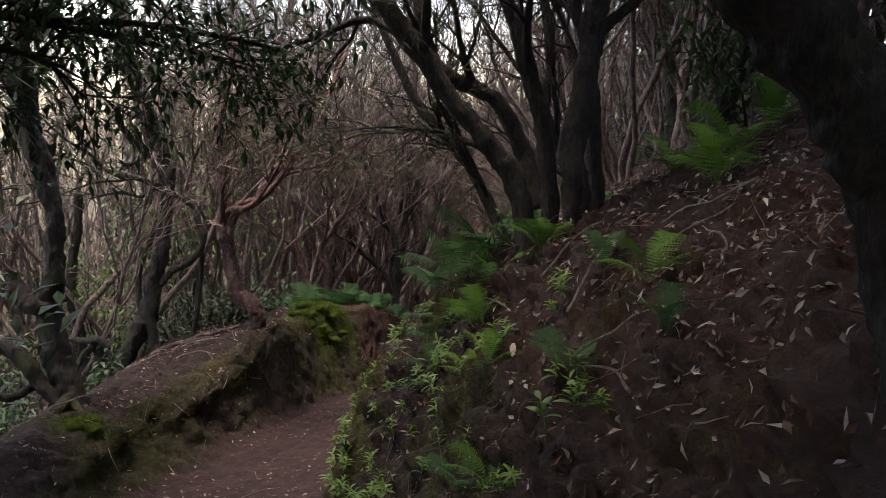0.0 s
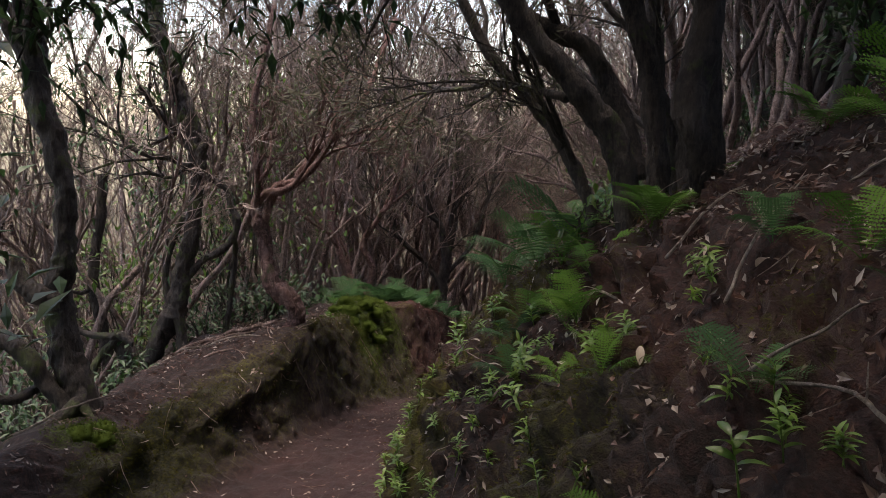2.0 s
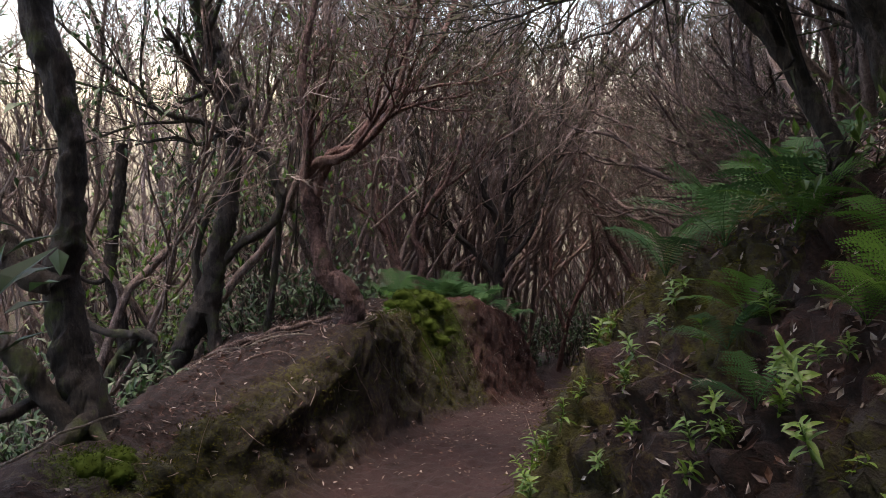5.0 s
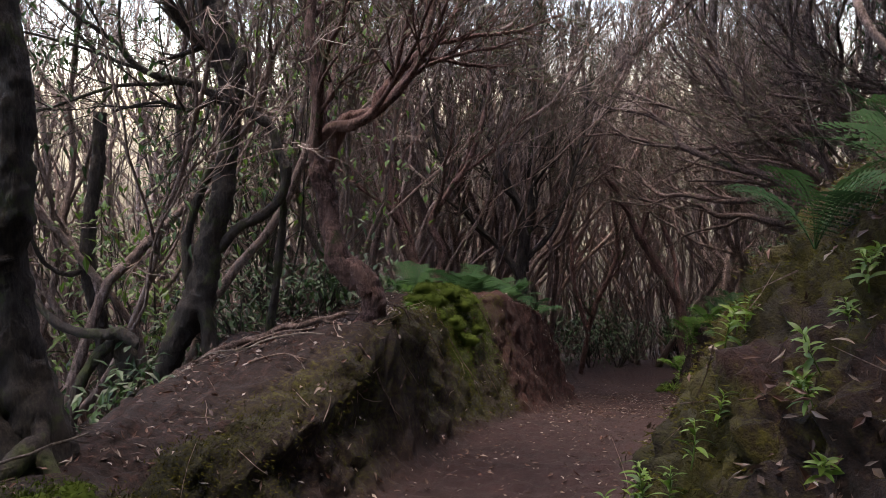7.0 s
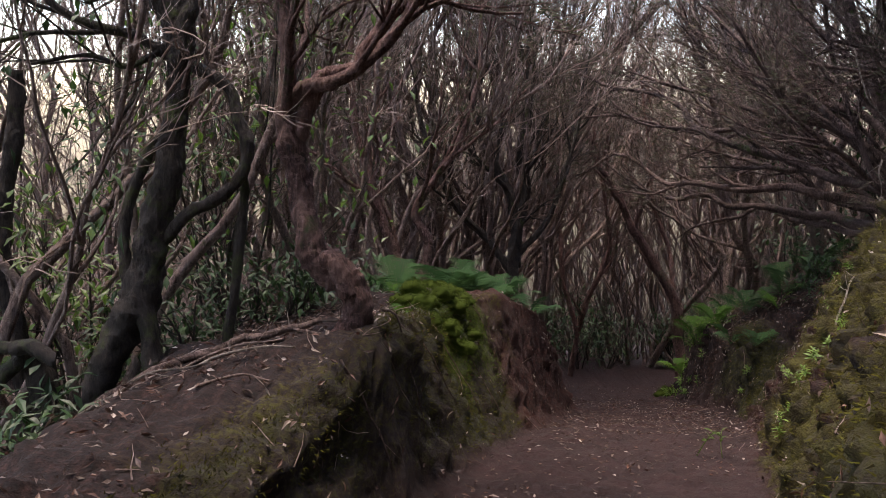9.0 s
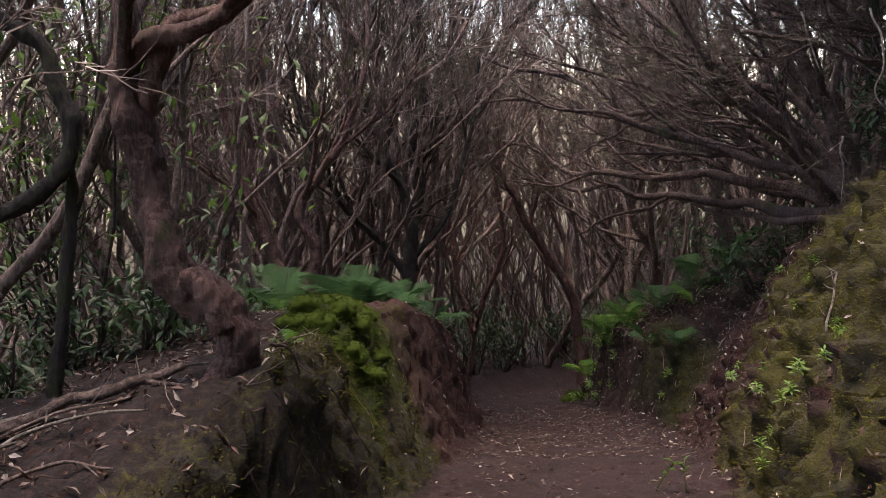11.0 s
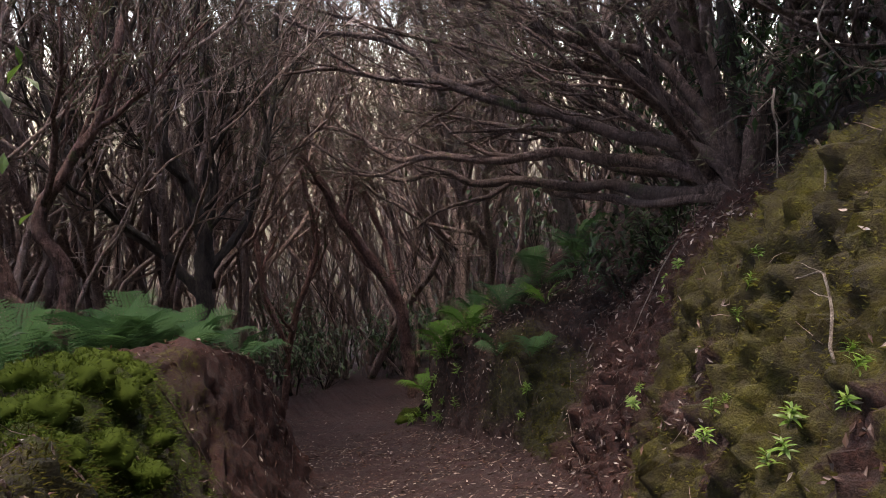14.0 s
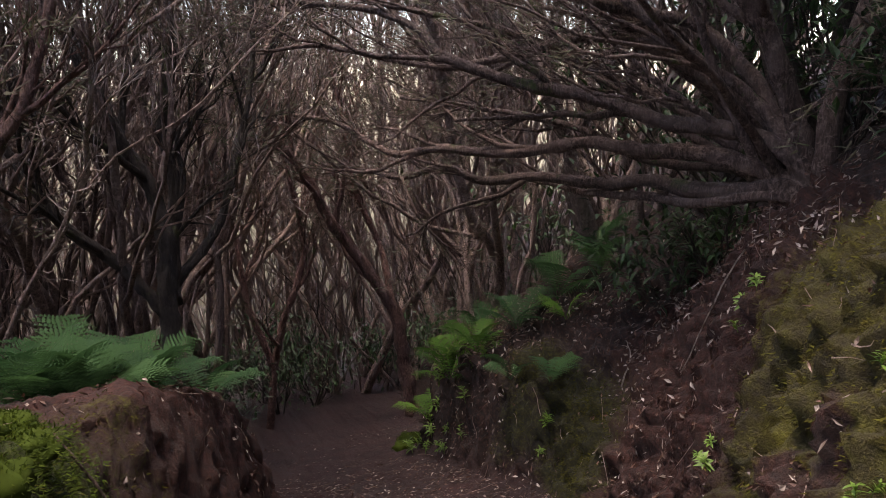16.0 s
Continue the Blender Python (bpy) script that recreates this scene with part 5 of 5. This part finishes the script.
def build_litter():
    P, N = GROUND_POINTS, normals_of("ground")
    inv = np.array(LEVEL.inverted())
    L = P @ inv[:3, :3].T + inv[:3, 3]
    x, y = L[:, 0], L[:, 1]
    near = ((np.abs(x) < 4.2) & (y > 1.5) & (y < 18)).astype(float)
    bare = 1 - np.clip(np.maximum(np.maximum(MOSS_MASK, DARK_MASK), LUSH_MASK) * 1.3, 0, 0.93)
    clump = np.clip(fbm(x, y, 0 * x, 2.2, 3, 91) * 2.4 - 0.6, 0.05, 1)
    rng = random.Random(91)
    g = Geo()
    slope = (x > along(RIGHT_FOOT, y, 1)).astype(float)
    weight = near * bare * clump * (1 - 0.9 * PATH_MASK) * (0.6 + slope)
    for i in scatter(weight, 36000, 1):
        n = Vector(N[i])
        w = spread(rng, 1.0)
        w = (w - n * w.dot(n) * 0.7).normalized()
        g.leaf(Vector(P[i]) + n * rng.uniform(0.002, 0.02) + spread(rng, 0.012), w, n + spread(rng, 0.35), rng.uniform(0.018, 0.06), rng.uniform(0.008, 0.022), rng.uniform(0.1, 0.8), rng.uniform(-0.3, 0.4))
    for i in scatter(near * PATH_MASK * (0.1 + clump) * (y > 4) * (0.4 + 1.6 * (y > 11)), 3200, 2):
        n = Vector(N[i])
        w = spread(rng, 1.0)
        w = (w - n * w.dot(n) * 0.9).normalized()
        g.leaf(Vector(P[i]) + n * 0.006, w, n + spread(rng, 0.2), rng.uniform(0.02, 0.05), rng.uniform(0.01, 0.02), 0.4, rng.uniform(-0.2, 0.3))
    stuff("leaf_litter", g, LITTER, "brown curled dead leaves strewn over the slope", "leaf litter")
    g = Geo()
    for i in scatter(near * clump * (1 - 0.85 * PATH_MASK), 1000, 3):
        n = Vector(N[i])
        w = spread(rng, 1.0)
        w = (w - n * w.dot(n) * 0.8).normalized()
        ln = rng.uniform(0.06, 0.28)
        pts = wander(rng, Vector(P[i]) + n * 0.008, w, ln, 3, 0.18, 0.0)
        g.tube(pts, taper(4, rng.uniform(0.0015, 0.004), 0.001), 3)
    stuff("twig_litter", g, BARK_GREY, "thin brown dry twigs lying on the forest floor", "twigs")
    for name, mask, count, material, seed, label in (("moss", MOSS_MASK, 44000, MOSS_TUFT, 4, "short ochre-green moss on the banks"), ("green_moss", DARK_MASK, 26000, MOSS_GREEN, 5, "dark green moss hanging on the path's edge"), ("fresh_moss", LUSH_MASK, 15000, MOSS_LUSH, 6, "fresh bright green moss on the bank's crown")):
        g = Geo()
        for i in scatter(near * np.clip(mask - 0.3, 0, 1) * (y < 15), count, seed):
            n = Vector(N[i])
            w = (n + spread(rng, 0.5) + Vector((0, 0, -0.35))).normalized()
            g.blade(Vector(P[i]) + spread(rng, 0.016), w, rng.uniform(0.01, 0.028), rng.uniform(0.003, 0.007))
        stuff(name, g, material, label, "moss")


def stick(name, points, r0, r1, material, label, seed, category="dead branch", drop=True):
    """A fallen or hanging branch with a few side twigs."""
    rng = random.Random(seed)
    line = smooth_line([spot(p[0], p[1], p[2]) if drop else W(*p) for p in points], 6)
    for p in line:
        p += noise.noise_vector(p * 7) * 0.022
    g = Geo()
    rr = taper(len(line), r0, r1)
    g.tube(line, rr, 7, 0.45)
    for k in range(rng.randrange(1, 4)):
        i = rng.randrange(2, len(line) - 2)
        d = (line[i + 1] - line[i]).normalized()
        w = (d + spread(rng, 0.5)).normalized()
        tw = wander(rng, line[i], w, rng.uniform(4, 9) * r0 + 0.05, 4, 0.15, 0.0)
        g.tube(tw, taper(5, rr[i] * 0.6, rr[i] * 0.25), 5)
    ob = part(name, g, material)
    tagged(ob, label, category)


def build_dead_wood():
    stick("fallen_branch", [(-2.95, 7.6, 0.02), (-2.68, 7.78, 0.03), (-2.46, 7.94, 0.03), (-2.2, 8.05, 0.035), (-1.98, 8.14, 0.04)], 0.026, 0.016, BARK_SHADE, "weathered fallen branch lying across the ledge", 1, "branch")
    stick("fallen_branch", [(-2.8, 7.85, 0.02), (-2.55, 8.02, 0.02), (-2.3, 8.2, 0.03)], 0.012, 0.006, DEAD_WOOD, "thin bleached branch lying on the ledge", 2, "branch")
    stick("fallen_branch", [(-2.9, 5.6, 0.02), (-2.75, 5.95, 0.06), (-2.6, 6.2, 0.1)], 0.008, 0.004, DEAD_WOOD, "thin dry stick leaning on the ledge", 3, "branch")
    for i, (a, b) in enumerate([((-2.9, 7.5), (-2.4, 7.75)), ((-2.75, 7.7), (-2.15, 7.95)), ((-2.5, 7.75), (-2.05, 7.85)), ((-2.6, 8.1), (-2.1, 8.25)), ((-2.95, 7.85), (-2.6, 8.05)), ((-2.4, 7.5), (-2.1, 7.6)), ((-2.3, 8.0), (-1.95, 8.3))]):
        stick("fallen_branch", [(*a, 0.015), ((a[0] + b[0]) / 2, (a[1] + b[1]) / 2 + 0.03, 0.03), (*b, 0.02)], 0.008, 0.004, (DEAD_WOOD, BARK_GREY)[i % 2], "thin dry branch scattered on the ledge", 70 + i, "branch")
    roots = [((-1.72, 8.3), (-1.5, 8.4)), ((-1.62, 8.9), (-1.35, 9.05)), ((-1.6, 9.4), (-1.2, 9.5)), ((-1.5, 10.0), (-1.05, 10.1)), ((-1.85, 7.8), (-1.62, 7.9)), ((-1.3, 10.7), (-0.95, 10.75))]
    for i, (a, b) in enumerate(roots):
        stick("exposed_root", [(*a, 0.03), (0.6 * a[0] + 0.4 * b[0], a[1] + 0.03, 0.05), (*b, 0.04)], 0.007, 0.003, BARK_SHADE, "thin root hanging down the earth face", 10 + i, "root")
    fallen = [((0.5, 3.3), (0.75, 3.7)), ((0.35, 3.0), (0.7, 2.8)), ((0.8, 3.2), (1.2, 3.3)), ((0.9, 2.7), (1.0, 3.2)), ((0.3, 4.0), (0.1, 4.6)), ((0.45, 3.9), (0.8, 4.1)), ((1.8, 12.2), (2.1, 12.6)), ((1.3, 3.4), (0.9, 3.5)), ((0.7, 8.7), (0.95, 9.1)), ((1.9, 10.9), (1.6, 11.3)), ((0.55, 2.4), (0.4, 3.0))]
    for i, (a, b) in enumerate(fallen):
        mid = ((a[0] + b[0]) / 2 + 0.04, (a[1] + b[1]) / 2 - 0.03)
        stick("fallen_twig", [(*a, 0.02), (*mid, 0.04), (*b, 0.02)], 0.006, 0.003, DEAD_WOOD, "pale dry twig lying on the leafy slope", 30 + i, "twig")
    hanging = [[(1.17, 9.2, 1.43), (1.22, 9.2, 1.32), (1.19, 9.2, 1.16), (1.25, 9.2, 1.13)], [(1.5, 9.5, 2.4), (1.51, 9.4, 2.08), (1.44, 9.4, 1.93), (1.49, 9.4, 1.81), (1.68, 9.4, 1.74), (1.87, 9.4, 1.76)], [(1.35, 9.95, 2.5), (1.4, 9.9, 2.19), (1.49, 9.9, 2.06), (1.66, 9.9, 1.9)], [(1.37, 9.6, 1.7), (1.35, 9.6, 1.62), (1.37, 9.6, 1.51), (1.35, 9.6, 1.3)]]
    for i, pts in enumerate(hanging):
        stick("hanging_root", pts, 0.006, 0.003, DEAD_WOOD, "pale bare root dangling over the mossy bank", 50 + i, "root", False)
    rng = random.Random(5)
    for i, (x, y) in enumerate([(0.79, 3.0), (0.2, 2.9), (0.62, 3.3), (1.0, 3.3), (0.3, 3.5), (0.9, 2.9), (-0.1, 4.8), (-0.2, 5.2), (0.55, 2.6), (0.35, 2.5)]):
        ob = new("dead_leaf", PALE)
        ob.matrix_basis = upright(x, y, rng.uniform(0, 360), rng.uniform(-60, 30)) @ Matrix.Translation((0, 0, 0.02)) @ Matrix.Scale(rng.uniform(0.05, 0.075), 4)
        tagged(ob, "single pale dry leaf lying on the slope", "leaf", "pale leaves")


build_litter()
build_dead_wood()
